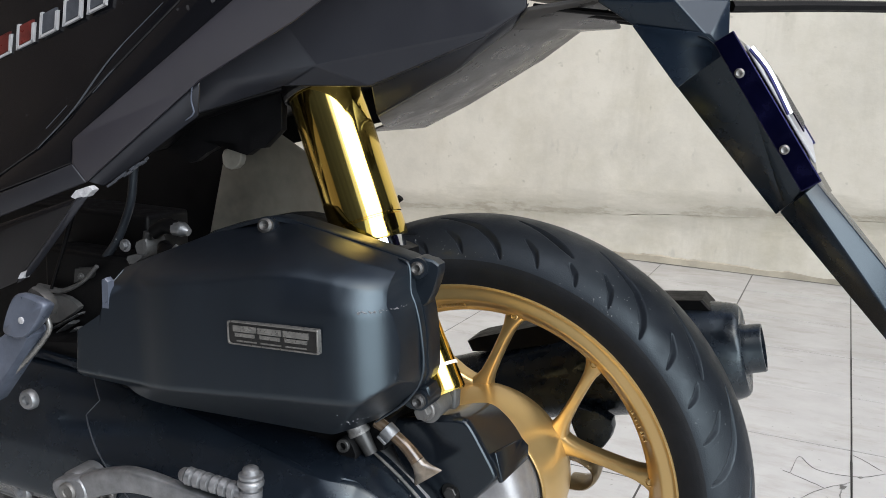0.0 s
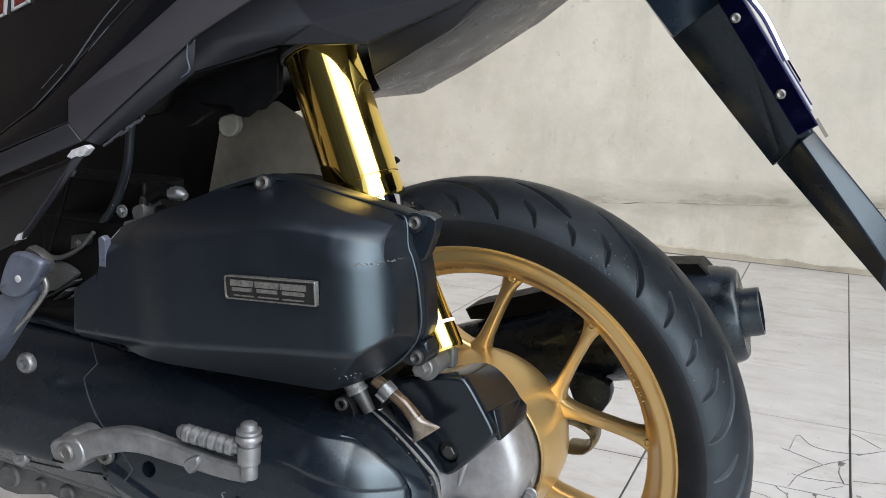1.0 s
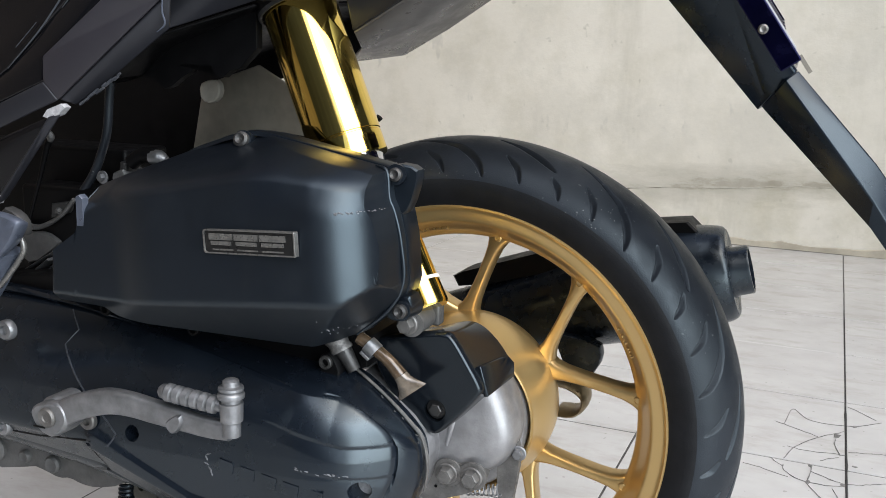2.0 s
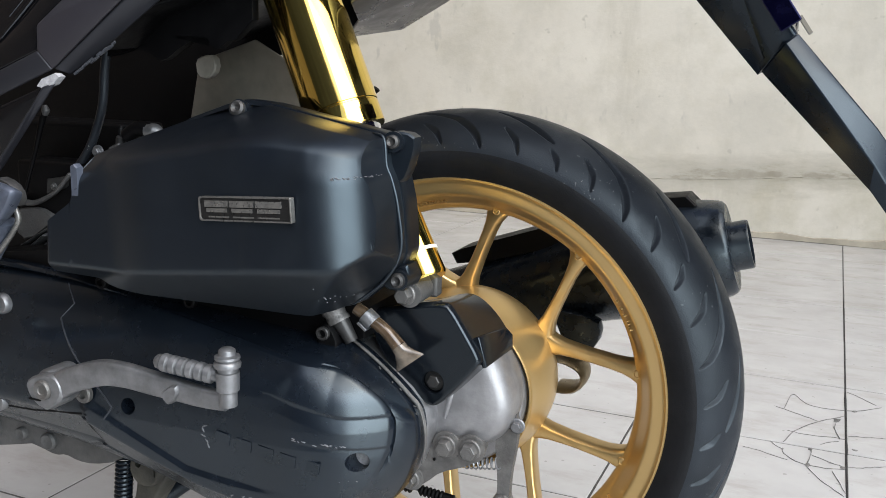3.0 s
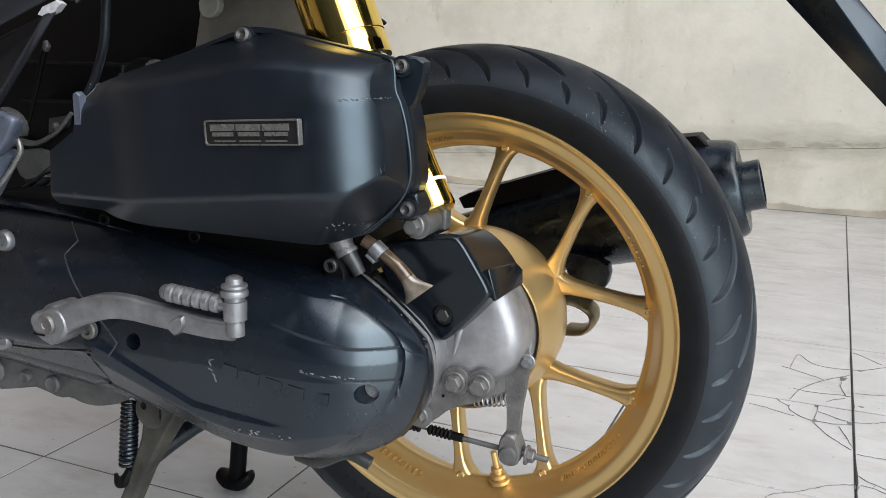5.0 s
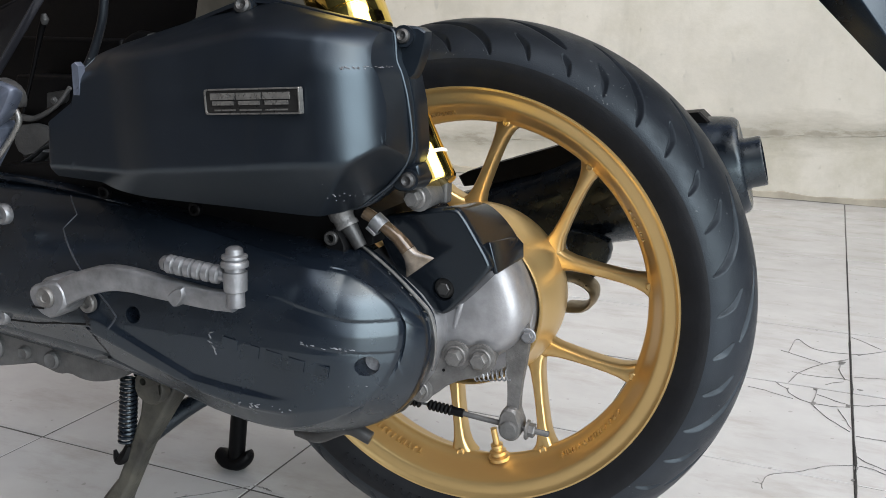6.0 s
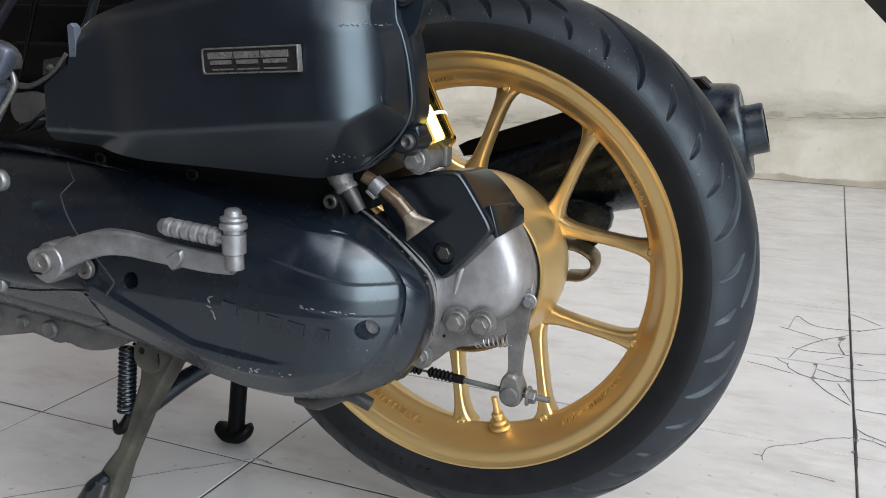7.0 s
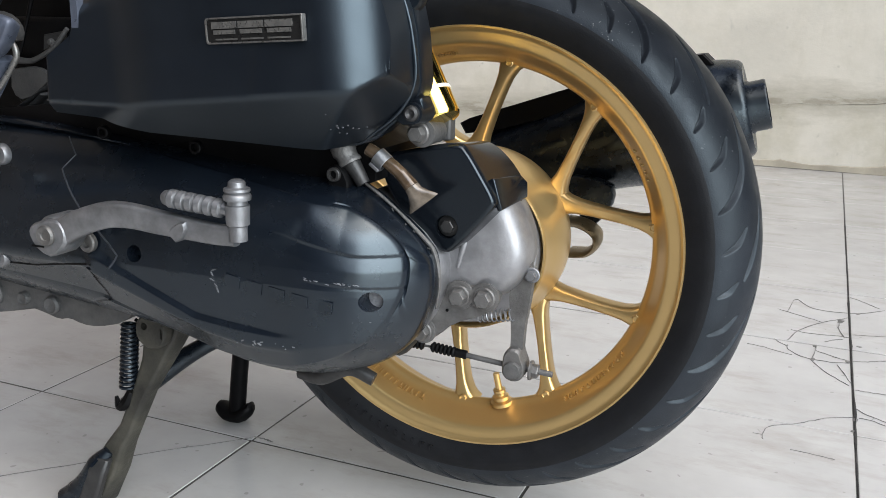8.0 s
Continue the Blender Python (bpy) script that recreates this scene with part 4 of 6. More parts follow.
# back half of the box behind the lid
inset = lambda k, y: [Vector((-0.28 + (v.x + 0.28) * 0.90, y, v.z)) for v in lid_outline(k, y)]
part("box_back", loft(bmesh.new(), [inset(0.96, -0.150), inset(0.94, -0.10), inset(0.90, -0.075)]), M_PLASTIC, airbox)
for p, d, r in (((-0.1215, -0.168, 0.4945), (0.12, -0.95, 0.3), 0.0062), ((-0.1985, -0.176, 0.4570), (-0.1, -0.9, 0.42), 0.0046), ((-0.002, -0.164, 0.4765), (0.1, -1, 0.1), 0.0052), ((0.004, -0.166, 0.3815), (0, -1, 0), 0.0058)):
    b = bmesh.new()
    m = axis(p, d)
    lathe(b, [(-0.022, 0.0082), (0.0, 0.0072), (0.0, 0.0055)], m, 20)
    part("screw_lug", b, M_CASE, airbox)
    b = bmesh.new()
    lathe(b, [(0, r * 0.95), (0.003, r * 0.9), (0.0042, r * 0.6), (0.0034, r * 0.35), (0.0025, r * 0.2)], m, 20)
    part("pan_screw", b, M_DARKSTEEL, airbox)
part("lug_arm", slab([(-0.006, 0.484), (0.012, 0.482), (0.0125, 0.473), (0.006, 0.452), (0.000, 0.447), (-0.005, 0.460)], -0.160, -0.148, 1), M_CASE, airbox)
part("lug_arm", slab([(-0.006, 0.386), (0.008, 0.394), (0.012, 0.385), (0.008, 0.375), (-0.002, 0.372), (-0.010, 0.375)], -0.163, -0.146, 1), M_CASE, airbox)
# badge: frame, dark ground, plain silver blocks in place of the maker's mark
BM4 = Matrix.Translation((-0.0742, -0.2338, 0.4345)) @ Matrix.Rotation(radians(-3.5), 4, "Y") @ Matrix.Rotation(radians(-3), 4, "Z")


def badge():
    w, h = 0.0360, 0.0082
    out = []
    for sx, sz in ((1, 1), (-1, 1), (-1, -1), (1, -1)):
        r = 0.0022 if sx < 0 else 0.0008
        a0 = {(1, 1): 0, (-1, 1): 90, (-1, -1): 180, (1, -1): 270}[(sx, sz)]
        for k in range(4):
            a = radians(a0 + 30 * k)
            out.append(Vector((sx * (w - r) + r * math.cos(a), 0, sz * (h - r) + r * math.sin(a))))
    place_ring = lambda k, dy: [BM4 @ Vector((p.x * (1 - (1 - k) * 0.25), dy, p.z * k)) for p in out]
    fr = part("badge", loft(bmesh.new(), [place_ring(1, 0.003), place_ring(1, -0.001), place_ring(0.97, -0.0014), place_ring(0.88, -0.0014), place_ring(0.86, -0.0004)], True, False), M_BADGE, airbox, "silver framed badge with dark ground")
    part("ground", loft(bmesh.new(), [place_ring(0.88, 0.002), place_ring(0.88, -0.0005)]), M_BADGEDARK, fr)
    # three plain blocks, each parted by a fine slot, stand for the mark
    for x, bw in ((-0.0215, 0.0185), (-0.0015, 0.0185), (0.0190, 0.0195)):
        b = bmesh.new()
        for cx, cz, sx, sz in ((0, 0.0021, bw, 0.0042), (0, -0.0021, bw * 0.86, 0.0026)):
            box(b, (x + cx, -0.0008, 0.0012 + cz), (sx, 0.0016, sz), BM4)
        part("badge_block", b, M_BADGE, fr)
    b = bmesh.new()
    for i in range(3):
        box(b, (-0.0205 + i * 0.0195, -0.0004, -0.0053), (0.0165, 0.0008, 0.0010), BM4)
    part("badge_strip", b, M_BADGE, fr)


badge()
bm = bmesh.new()
for i in range(46):
    t = random.random()
    x, z = -0.017 + 0.020 * t * t, 0.4562 + 0.0010 * t + random.gauss(0, 0.0004)
    flake(bm, x, z, random.uniform(0.0003, 0.0009), random.uniform(0.0002, 0.0003), 0.1, float(air_face(x, z)) - 0.0003)
for i in range(12):
    x, z = random.gauss(-0.030, 0.005), 0.3745 + random.gauss(0, 0.003)
    flake(bm, x, z, random.uniform(0.0003, 0.0008), 0.0003, random.uniform(-1, 1), float(air_face(x, z)) - 0.0003)
part("scuff", bm, M_SCUFF, airbox)["kind"] = "stuff"

# ---- drain hose under the air box ----
bm = tube(bmesh.new(), [(-0.036, -0.150, 0.353), (-0.026, -0.150, 0.3475), (-0.012, -0.150, 0.3385), (-0.002, -0.150, 0.3285)], [0.0050, 0.0048, 0.0049, 0.0056], 16)
hose = part("drain_hose", bm, M_BROWN, scooter, "brown translucent drain hose with clamp")
hd, hs = Vector((0.62, 0, -0.78)).normalized(), Vector((0.78, 0, 0.62)).normalized()
rings = []
for t, wa, wb in ((0, 0.0056, 0.0056), (0.004, 0.0062, 0.0055), (0.009, 0.0092, 0.0044), (0.013, 0.0124, 0.0034), (0.0150, 0.0136, 0.0030), (0.0150, 0.0124, 0.0022), (0.011, 0.0095, 0.0018)):
    rings.append([Vector((-0.002, -0.150, 0.3285)) + hd * t + hs * (wa * math.cos(a)) + Vector((0, wb * math.sin(a), 0)) for a in np.linspace(0, 2 * math.pi, 20, False)])
part("flat_end", loft(bmesh.new(), rings), M_HOSEEND, hose, "paler flared hose end")
HC = axis((-0.0255, -0.150, 0.3465), (0.78, 0, -0.62))
bm = lathe(bmesh.new(), [(-0.004, 0.0066), (0.005, 0.0066), (0.005, 0.0056), (-0.004, 0.0056)], HC, 20, loop=True)
box(bm, (-0.001, -0.0068, 0.0005), (0.0085, 0.0024, 0.0085), HC)
part("clamp", bm, M_STEEL, hose, bevel=0.0005)
bm = tube(bmesh.new(), [(-0.054, -0.150, 0.352), (-0.049, -0.152, 0.344), (-0.043, -0.153, 0.336), (-0.038, -0.153, 0.328)], [0.0075, 0.0070, 0.0058, 0.0050], 14)
lathe(bm, [(0, 0.0078), (0.003, 0.0078), (0.003, 0.006)], axis((-0.049, -0.152, 0.3445), (0.55, 0, -0.8)), 18)
part("drain_stub", bm, M_DARKSTEEL, hose)
part("stub_collar", lathe(bmesh.new(), [(-0.008, 0.0088), (-0.002, 0.0092), (0.0, 0.0080), (0.003, 0.0080), (0.005, 0.0090), (0.007, 0.0088)], axis((-0.0515, -0.1535, 0.3480), (0.5, 0, -0.85)), 20), M_BRACKET, hose)

# ---- shock absorber ----
SA, SB = Vector((-0.003, -0.118, 0.380)), Vector((-0.1285, -0.069, 0.579))
sdir = (SB - SA).normalized()
slen = (SB - SA).length
m = axis(SA, sdir)
S2 = Vector((-0.0262, -0.104, 0.380))
S3 = Vector((-0.1163, -0.085, 0.579))
ms = axis(S2, (S3 - S2).normalized())
slen = (S3 - S2).length
zb = 0.105
shock = part("shock_sleeve", lathe(bmesh.new(), [(zb, 0.0275), (zb, 0.0284), (zb + 0.0015, 0.0290), (zb + 0.017, 0.0291), (zb + 0.0176, 0.0285), (zb + 0.0186, 0.0285), (zb + 0.0192, 0.0292), (slen, 0.0295), (slen + 0.035, 0.0295), (slen + 0.035, 0.0275), (zb + 0.004, 0.0275)], ms, 96), M_GOLDCHROME, scooter, "mirror-polished gold shock absorber sleeve")
part("damper_body", lathe(bmesh.new(), [(0.082, 0.012), (0.082, 0.0240), (0.086, 0.0250), (zb + 0.03, 0.0250)], ms, 48), M_CHROME, shock, "chrome damper tube")
part("damper_rod", lathe(bmesh.new(), [(0.0, 0.0098), (0.10, 0.0098)], m, 32), M_CHROME, shock)
mc = Matrix.Translation((0.004, 0, 0.002)) @ m
part("lower_collar", lathe(bmesh.new(), [(-0.012, 0.008), (-0.012, 0.0150), (-0.010, 0.0162), (0.060, 0.0165), (0.061, 0.012)], mc, 48), M_GOLDCHROME, shock, "gold chrome lower collar")
part("cable_tie", lathe(bmesh.new(), [(0.007, 0.0164), (0.0095, 0.0164), (0.0095, 0.0173), (0.007, 0.0173)], mc, 40, loop=True), M_WHITE, shock, "white plastic cable tie")
bm = bmesh.new()
lathe(bm, [(0, 0.0090), (0.026, 0.0090), (0.028, 0.0080)], axis((0.001, -0.112, 0.3645), (0, -1, 0)), 28)
box(bm, (0.006, -0.106, 0.366), (0.012, 0.012, 0.018))
part("lower_mount", bm, M_CAST, shock, bevel=0.002)
part("washer", lathe(bmesh.new(), [(0, 0.0098), (0.0018, 0.0098), (0.0022, 0.008)], axis((0.001, -0.1385, 0.3650), (0, -1, 0)), 28), M_CAST, shock)
part("hex_bolt", hex_bolt(bmesh.new(), (-0.001, -0.1405, 0.3652), (0, -1, 0), 0.0060, 0.009, 1.35), M_BRACKET, shock)
part("top_boot", lathe(bmesh.new(), [(slen + 0.016, 0.0298), (slen + 0.016, 0.0330), (slen + 0.032, 0.0345), (slen + 0.032, 0.0298)], ms, 48, loop=True), M_PLASTIC, shock, "black shroud round the shock top")
part("boot_rim", lathe(bmesh.new(), [(slen + 0.013, 0.0312), (slen + 0.013, 0.0330), (slen + 0.016, 0.0334), (slen + 0.016, 0.0312)], ms, 48, loop=True), M_DARKSTEEL, shock, "dull grey rim of the shroud")
part("small_tab", tube(bmesh.new(), [(-0.068, -0.06, 0.496), (-0.066, -0.06, 0.505), (-0.063, -0.06, 0.509)], [0.0025, 0.0022, 0.003], 8), M_PLASTIC, shock)

# ---- brake arm, rod and cable ----
bm = slab([(0.060, 0.268), (0.067, 0.272), (0.0725, 0.262), (0.0730, 0.248), (0.0710, 0.230), (0.0685, 0.215), (0.0675, 0.190), (0.0575, 0.190), (0.0575, 0.210), (0.0555, 0.228), (0.0545, 0.240), (0.057, 0.254)], -0.089, -0.082, 1)
brake = part("brake_arm", bm, M_BRACKET, scooter, "grey steel drum brake arm with rod")
part("clevis", slab([(0.055, 0.197), (0.0525, 0.182), (0.0540, 0.1735), (0.062, 0.1700), (0.0700, 0.1735), (0.0715, 0.183), (0.068, 0.191), (0.066, 0.198)], -0.096, -0.078, 2, 0.0018), M_BRACKET, brake)
part("clevis_pin", lathe(bmesh.new(), [(0, 0.0072), (0.002, 0.0072), (0.0032, 0.0064), (0.0034, 0.003)], axis((0.0615, -0.0955, 0.1805), (0, -1, 0)), 28), M_CAST, brake)
part("brake_rod", tube(bmesh.new(), [(-0.020, -0.088, 0.1872), (0.012, -0.088, 0.1850), (0.020, -0.088, 0.1842), (0.053, -0.088, 0.1815), (0.092, -0.088, 0.1790)], [0.0010, 0.0010, 0.0022, 0.0022, 0.0024], 10, 3), M_CAST, brake)
part("adjuster_nut", hex_bolt(bmesh.new(), (0.0740, -0.088, 0.1800), (1, 0, -0.06), 0.0055, 0.007), M_BRACKET, brake)
for x0, z0, n, tail in ((-0.0260, 0.1880, 3, 0.0), (-0.0090, 0.1868, 6, 0.009)):
    prof = [(0, 0.002)]
    for i in range(n):
        prof += [(0.0008 + i * 0.0034, 0.0030), (0.0022 + i * 0.0034, 0.0044), (0.0030 + i * 0.0034, 0.0044)]
    e = prof[-1][0]
    prof += [(e + 0.0010, 0.0036), (e + 0.0015, 0.0036 if tail else 0.002), (e + 0.0016 + tail, 0.0036 if tail else 0.002), (e + 0.0020 + tail, 0.0015)]
    part("cable_boot", lathe(bmesh.new(), prof, axis((x0, -0.088, z0), (0.99, 0, -0.085)), 20), M_PLASTIC, brake, "ribbed black rubber cable boot")
part("cable_bracket", slab([(-0.046, 0.1905), (-0.0400, 0.1815), (-0.0269, 0.1802), (-0.0144, 0.1965), (-0.0160, 0.2151), (-0.030, 0.2140)], -0.104, -0.097, 1), M_STAND, brake, "dusty steel cable bracket")
part("cable", tube(bmesh.new(), [(-0.10, -0.09, 0.197), (-0.06, -0.089, 0.192), (-0.024, -0.088, 0.1878)], 0.0034, 10), M_PLASTIC, brake)


def coil(c, d, r, wire, turns, length, n=10):
    m = axis(c, d)
    pts = [m @ Vector((r * math.cos(2 * math.pi * t * turns), r * math.sin(2 * math.pi * t * turns), length * t)) for t in np.linspace(0, 1, int(turns * n) + 1)]
    return tube(bmesh.new(), pts, wire, 6, 1)


part("return_spring", coil((0.030, -0.090, 0.2185), (1, 0, 0.17), 0.0044, 0.0007, 8, 0.030, 14), M_STEEL, brake)
part("pivot_nut", hex_bolt(bmesh.new(), (0.0725, -0.089, 0.257), (0, -1, 0), 0.0042, 0.006), M_STEEL, brake)

# ---- muffler on the far side ----
EX = Vector((0.2075, 0.118, 0.3732))
exd = Vector((1.0, 0.0, 0.27)).normalized()
m = axis(EX, exd)
muffler = part("muffler", lathe(bmesh.new(), [(-0.100, 0.0530), (-0.080, 0.0545), (-0.079, 0.0556), (-0.076, 0.0556), (-0.075, 0.0545), (-0.055, 0.0530), (-0.030, 0.0495), (-0.012, 0.0458), (-0.003, 0.0435), (0.000, 0.0420), (0.002, 0.0395), (0.001, 0.026)], m, 72), M_MUFFLER, scooter, "satin black steel muffler with round outlet")
part("outlet_pipe", lathe(bmesh.new(), [(-0.02, 0.0215), (0.003, 0.0235), (0.005, 0.0222), (0.0165, 0.0222), (0.0180, 0.0215), (0.0180, 0.0185), (-0.02, 0.0175)], m, 56), M_MUFFLER, muffler)
part("muffler_body", tube(bmesh.new(), [(-0.24, 0.118, 0.235), (-0.14, 0.118, 0.264), (-0.033, 0.118, 0.298), (0.06, 0.118, 0.327), (0.110, 0.118, 0.3475)], [0.026, 0.031, 0.036, 0.0435, 0.0532], 48, 8), M_MUFFLER, muffler)
part("heat_shield", slab([(-0.055, 0.346), (-0.046, 0.351), (0.05, 0.384), (0.10, 0.401), (0.128, 0.414), (0.168, 0.419), (0.177, 0.411), (0.170, 0.402), (0.10, 0.382), (0.05, 0.362), (-0.015, 0.342), (-0.049, 0.336)], 0.098, 0.140, 0, 0.002), M_PLASTIC, muffler, "black plastic heat shield")
part("stay", slab([(0.055, 0.310), (0.10, 0.305), (0.104, 0.288), (0.094, 0.270), (0.084, 0.262), (0.070, 0.275)], 0.070, 0.085, 1), M_MUFFLER, muffler, "black muffler stay")
part("stay_loop", tube(bmesh.new(), [(0.058, 0.055, 0.270), (0.078, 0.055, 0.2690), (0.092, 0.055, 0.262), (0.094, 0.055, 0.252), (0.086, 0.055, 0.243), (0.070, 0.055, 0.241)], 0.0034, 12, flat=5.5), M_STAYGOLD, muffler, "gold-brown bent stay")

# ---- stand ----
bm = bmesh.new()
rings = []
for z, x0, x1, y, w in ((0.202, -0.264, -0.218, -0.112, 0.012), (0.178, -0.262, -0.224, -0.116, 0.012), (0.150, -0.265, -0.239, -0.120, 0.010), (0.118, -0.276, -0.257, -0.124, 0.008), (0.085, -0.289, -0.271, -0.128, 0.008), (0.066, -0.303, -0.280, -0.130, 0.010), (0.040, -0.320, -0.288, -0.133, 0.011), (0.004, -0.340, -0.306, -0.136, 0.014)):
    rings.append([Vector((x0 + 0.003, y - w, z)), Vector((x1 - 0.003, y - w, z)), Vector((x1, y - w * 0.5, z)), Vector((x1, y + w, z)), Vector((x0, y + w, z)), Vector((x0, y - w * 0.5, z))])
loft(bm, rings)
stand = part("centre_stand", bm, M_STAND, scooter, "dusty dark steel centre stand, lowered", bevel=0.002)
foot = part("near_foot", tube(bmesh.new(), [(-0.296, -0.140, 0.062), (-0.306, -0.144, 0.048), (-0.316, -0.146, 0.030), (-0.328, -0.148, 0.018), (-0.342, -0.150, 0.010)], [0.005, 0.0100, 0.0115, 0.0115, 0.009], 14), M_MUFFLER, stand, "worn black foot of the stand")
rings = []
for x, z, y, w in ((-0.2975, 0.0570, -0.1490, 0.0062), (-0.3010, 0.0470, -0.1545, 0.0085), (-0.3060, 0.0300, -0.1575, 0.0090), (-0.3120, 0.0120, -0.1590, 0.0092), (-0.3150, 0.0020, -0.1590, 0.0085)):
    rings.append([Vector((x + dx * w, y + dy, z - 0.25 * dx * w)) for dx, dy in ((-1, 0.008), (-1, 0.002), (-0.7, 0), (0.7, 0), (1, 0.002), (1, 0.008))])
part("foot_plate", loft(bmesh.new(), rings), M_DARKSTEEL, foot, "dark bare steel foot plate", bevel=0.001)
part("cross_tube", tube(bmesh.new(), [(-0.295, -0.085, 0.104), (-0.270, -0.066, 0.126), (-0.250, -0.055, 0.1395), (-0.236, -0.045, 0.146), (-0.215, -0.035, 0.150), (-0.190, -0.02, 0.151)], [0.0100, 0.0092, 0.0080, 0.0076, 0.0076, 0.0076], 14), M_MUFFLER, stand)
part("far_leg", tube(bmesh.new(), [(-0.272, 0.064, 0.17), (-0.288, 0.065, 0.10), (-0.300, 0.066, 0.006)], [0.0105, 0.0095, 0.0095], 16), M_PLASTIC, stand)
rings = []
for u, low, top, w in ((-0.0225, 0.0120, 0.0175, 0.004), (-0.0195, 0.0075, 0.0215, 0.009), (-0.0140, 0.0030, 0.0215, 0.012), (-0.0080, 0.0010, 0.0185, 0.014), (0.0, 0.0004, 0.0175, 0.0145), (0.0090, 0.0008, 0.0185, 0.014), (0.0150, 0.0035, 0.0235, 0.012), (0.0205, 0.0090, 0.0265, 0.009), (0.0240, 0.0150, 0.0235, 0.004)):
    mid, half = (low + top) / 2, (top - low) / 2
    rings.append([Vector((-0.3020 + u, 0.066 + w * math.cos(a), mid + half * math.sin(a))) for a in np.linspace(0, 2 * math.pi, 16, False)])
bm = loft(bmesh.new(), rings)
part("far_foot", bm, M_PLASTIC, stand)
part("stand_spring", coil((-0.2805, -0.128, 0.1200), (0.115, 0, 1), 0.0068, 0.0016, 15, 0.063, 14), M_MUFFLER, stand, "black coil spring")
bm = tube(bmesh.new(), [(-0.291, -0.132, 0.112), (-0.288, -0.132, 0.103), (-0.281, -0.131, 0.107), (-0.2765, -0.129, 0.118)], [0.0015, 0.004, 0.006, 0.004], 8)
part("spring_hook", bm, M_PLASTIC, stand)
boss = part("pivot", lathe(bmesh.new(), [(0, 0.0165), (0.011, 0.0160), (0.0135, 0.0140), (0.0140, 0.003)], axis((-0.2460, -0.124, 0.1800), (0, -1, 0)), 32), M_STAND, stand, sharp=35)
cut(boss, [lathe(bmesh.new(), [(0, 0.0033), (0.03, 0.0033)], axis((-0.2515, -0.128, 0.1850), (0, -1, 0)), 16), box(bmesh.new(), (-0.2345, -0.137, 0.1800), (0.0018, 0.012, 0.0090))])
part("pivot_pin", lathe(bmesh.new(), [(0, 0.0032), (0.002, 0.0028)], axis((-0.2515, -0.1285, 0.1850), (0, -1, 0)), 16), M_PLASTIC, boss)
part("pivot_bracket", slab([(-0.278, 0.192), (-0.270, 0.205), (-0.225, 0.205), (-0.225, 0.185), (-0.24, 0.172), (-0.262, 0.178)], -0.120, -0.09, 1), M_DARKSTEEL, stand)

# ---- bodywork ----
# side cowl: gloss black upper panel, matt strip, folded lower facets
V = [(-0.48, 0.76, -0.17), (-0.06, 0.76, -0.17), (-0.150, 0.672, -0.195), (-0.300, 0.540, -0.206), (-0.48, 0.44, -0.190)]
cowl = facets("side_cowl", V, [(0, 1, 2, 3, 4)], M_GLOSS, scooter, "gloss black side cowl with a pale lettered band")
V = [(-0.055, 0.762, -0.172), (0.0, 0.762, -0.160), (-0.129, 0.652, -0.196), (-0.263, 0.550, -0.206), (-0.264, 0.532, -0.207), (-0.345, 0.502, -0.206), (-0.48, 0.432, -0.192), (-0.305, 0.538, -0.204), (-0.152, 0.672, -0.194)]
facets("cowl_strip", V, [(0, 8, 2, 1), (8, 7, 3, 2), (7, 6, 5, 4, 3)], M_GLOSS, cowl)
V = [(0.01, 0.762, -0.162), (-0.129, 0.652, -0.198), (-0.263, 0.550, -0.208), (-0.263, 0.532, -0.209), (-0.252, 0.519, -0.207), (-0.164, 0.596, -0.190), (-0.092, 0.640, -0.180), (0.06, 0.762, -0.140)]
side = facets("side_panel", V, [(0, 1, 6, 7), (1, 2, 5, 6), (2, 3, 4, 5)], M_PANEL, scooter, "dark grey folded side panel")
V = [(-0.263, 0.532, -0.209), (-0.252, 0.519, -0.207), (-0.346, 0.482, -0.206), (-0.50, 0.42, -0.190), (-0.50, 0.43, -0.190), (-0.345, 0.500, -0.208)]
facets("lower_edge", V, [(0, 1, 2, 5), (5, 2, 3, 4)], M_PAINT, side)
V = [(-0.252, 0.519, -0.205), (-0.164, 0.596, -0.188), (-0.170, 0.571, -0.182), (-0.226, 0.530, -0.188), (-0.245, 0.515, -0.196)]
facets("tail_flap", V, [(0, 1, 2, 3, 4)], M_PAINT, side)
part("bare_chip", slab([(-0.268, 0.5065), (-0.263, 0.512), (-0.250, 0.5165), (-0.246, 0.514), (-0.252, 0.5085), (-0.262, 0.505)], -0.2062, -0.200, 0, 0.0006), M_CHIP, side, "pale bare plastic edge")
bm = bmesh.new()
for i in range(14):
    t = i / 13
    box(bm, (0, 0, 0), (0.003 + 0.003 * random.random(), 0.0012, 0.0016), Matrix.Translation((-0.240 + 0.030 * t, -0.196 + 0.006 * t, 0.5175 + 0.020 * t + random.uniform(-0.001, 0.001))) @ Matrix.Rotation(-0.6, 4, "Y"))
part("scuff", bm, M_EMBOSS, side)["kind"] = "stuff"
V = [(-0.346, 0.477, -0.204), (-0.262, 0.507, -0.206), (-0.268, 0.498, -0.206), (-0.325, 0.434, -0.206), (-0.40, 0.40, -0.2), (-0.50, 0.40, -0.19), (-0.50, 0.42, -0.19)]
low = facets("lower_panel", V, [(0, 1, 2, 3, 4, 5, 6)], M_GLOSS, scooter, "gloss black lower side panel")
V = [(-0.262, 0.507, -0.207), (-0.252, 0.511, -0.203), (-0.313, 0.444, -0.201), (-0.325, 0.434, -0.207), (-0.268, 0.498, -0.208)]
facets("edge_strip", V, [(0, 1, 2, 4), (4, 2, 3)], M_PAINT, low)
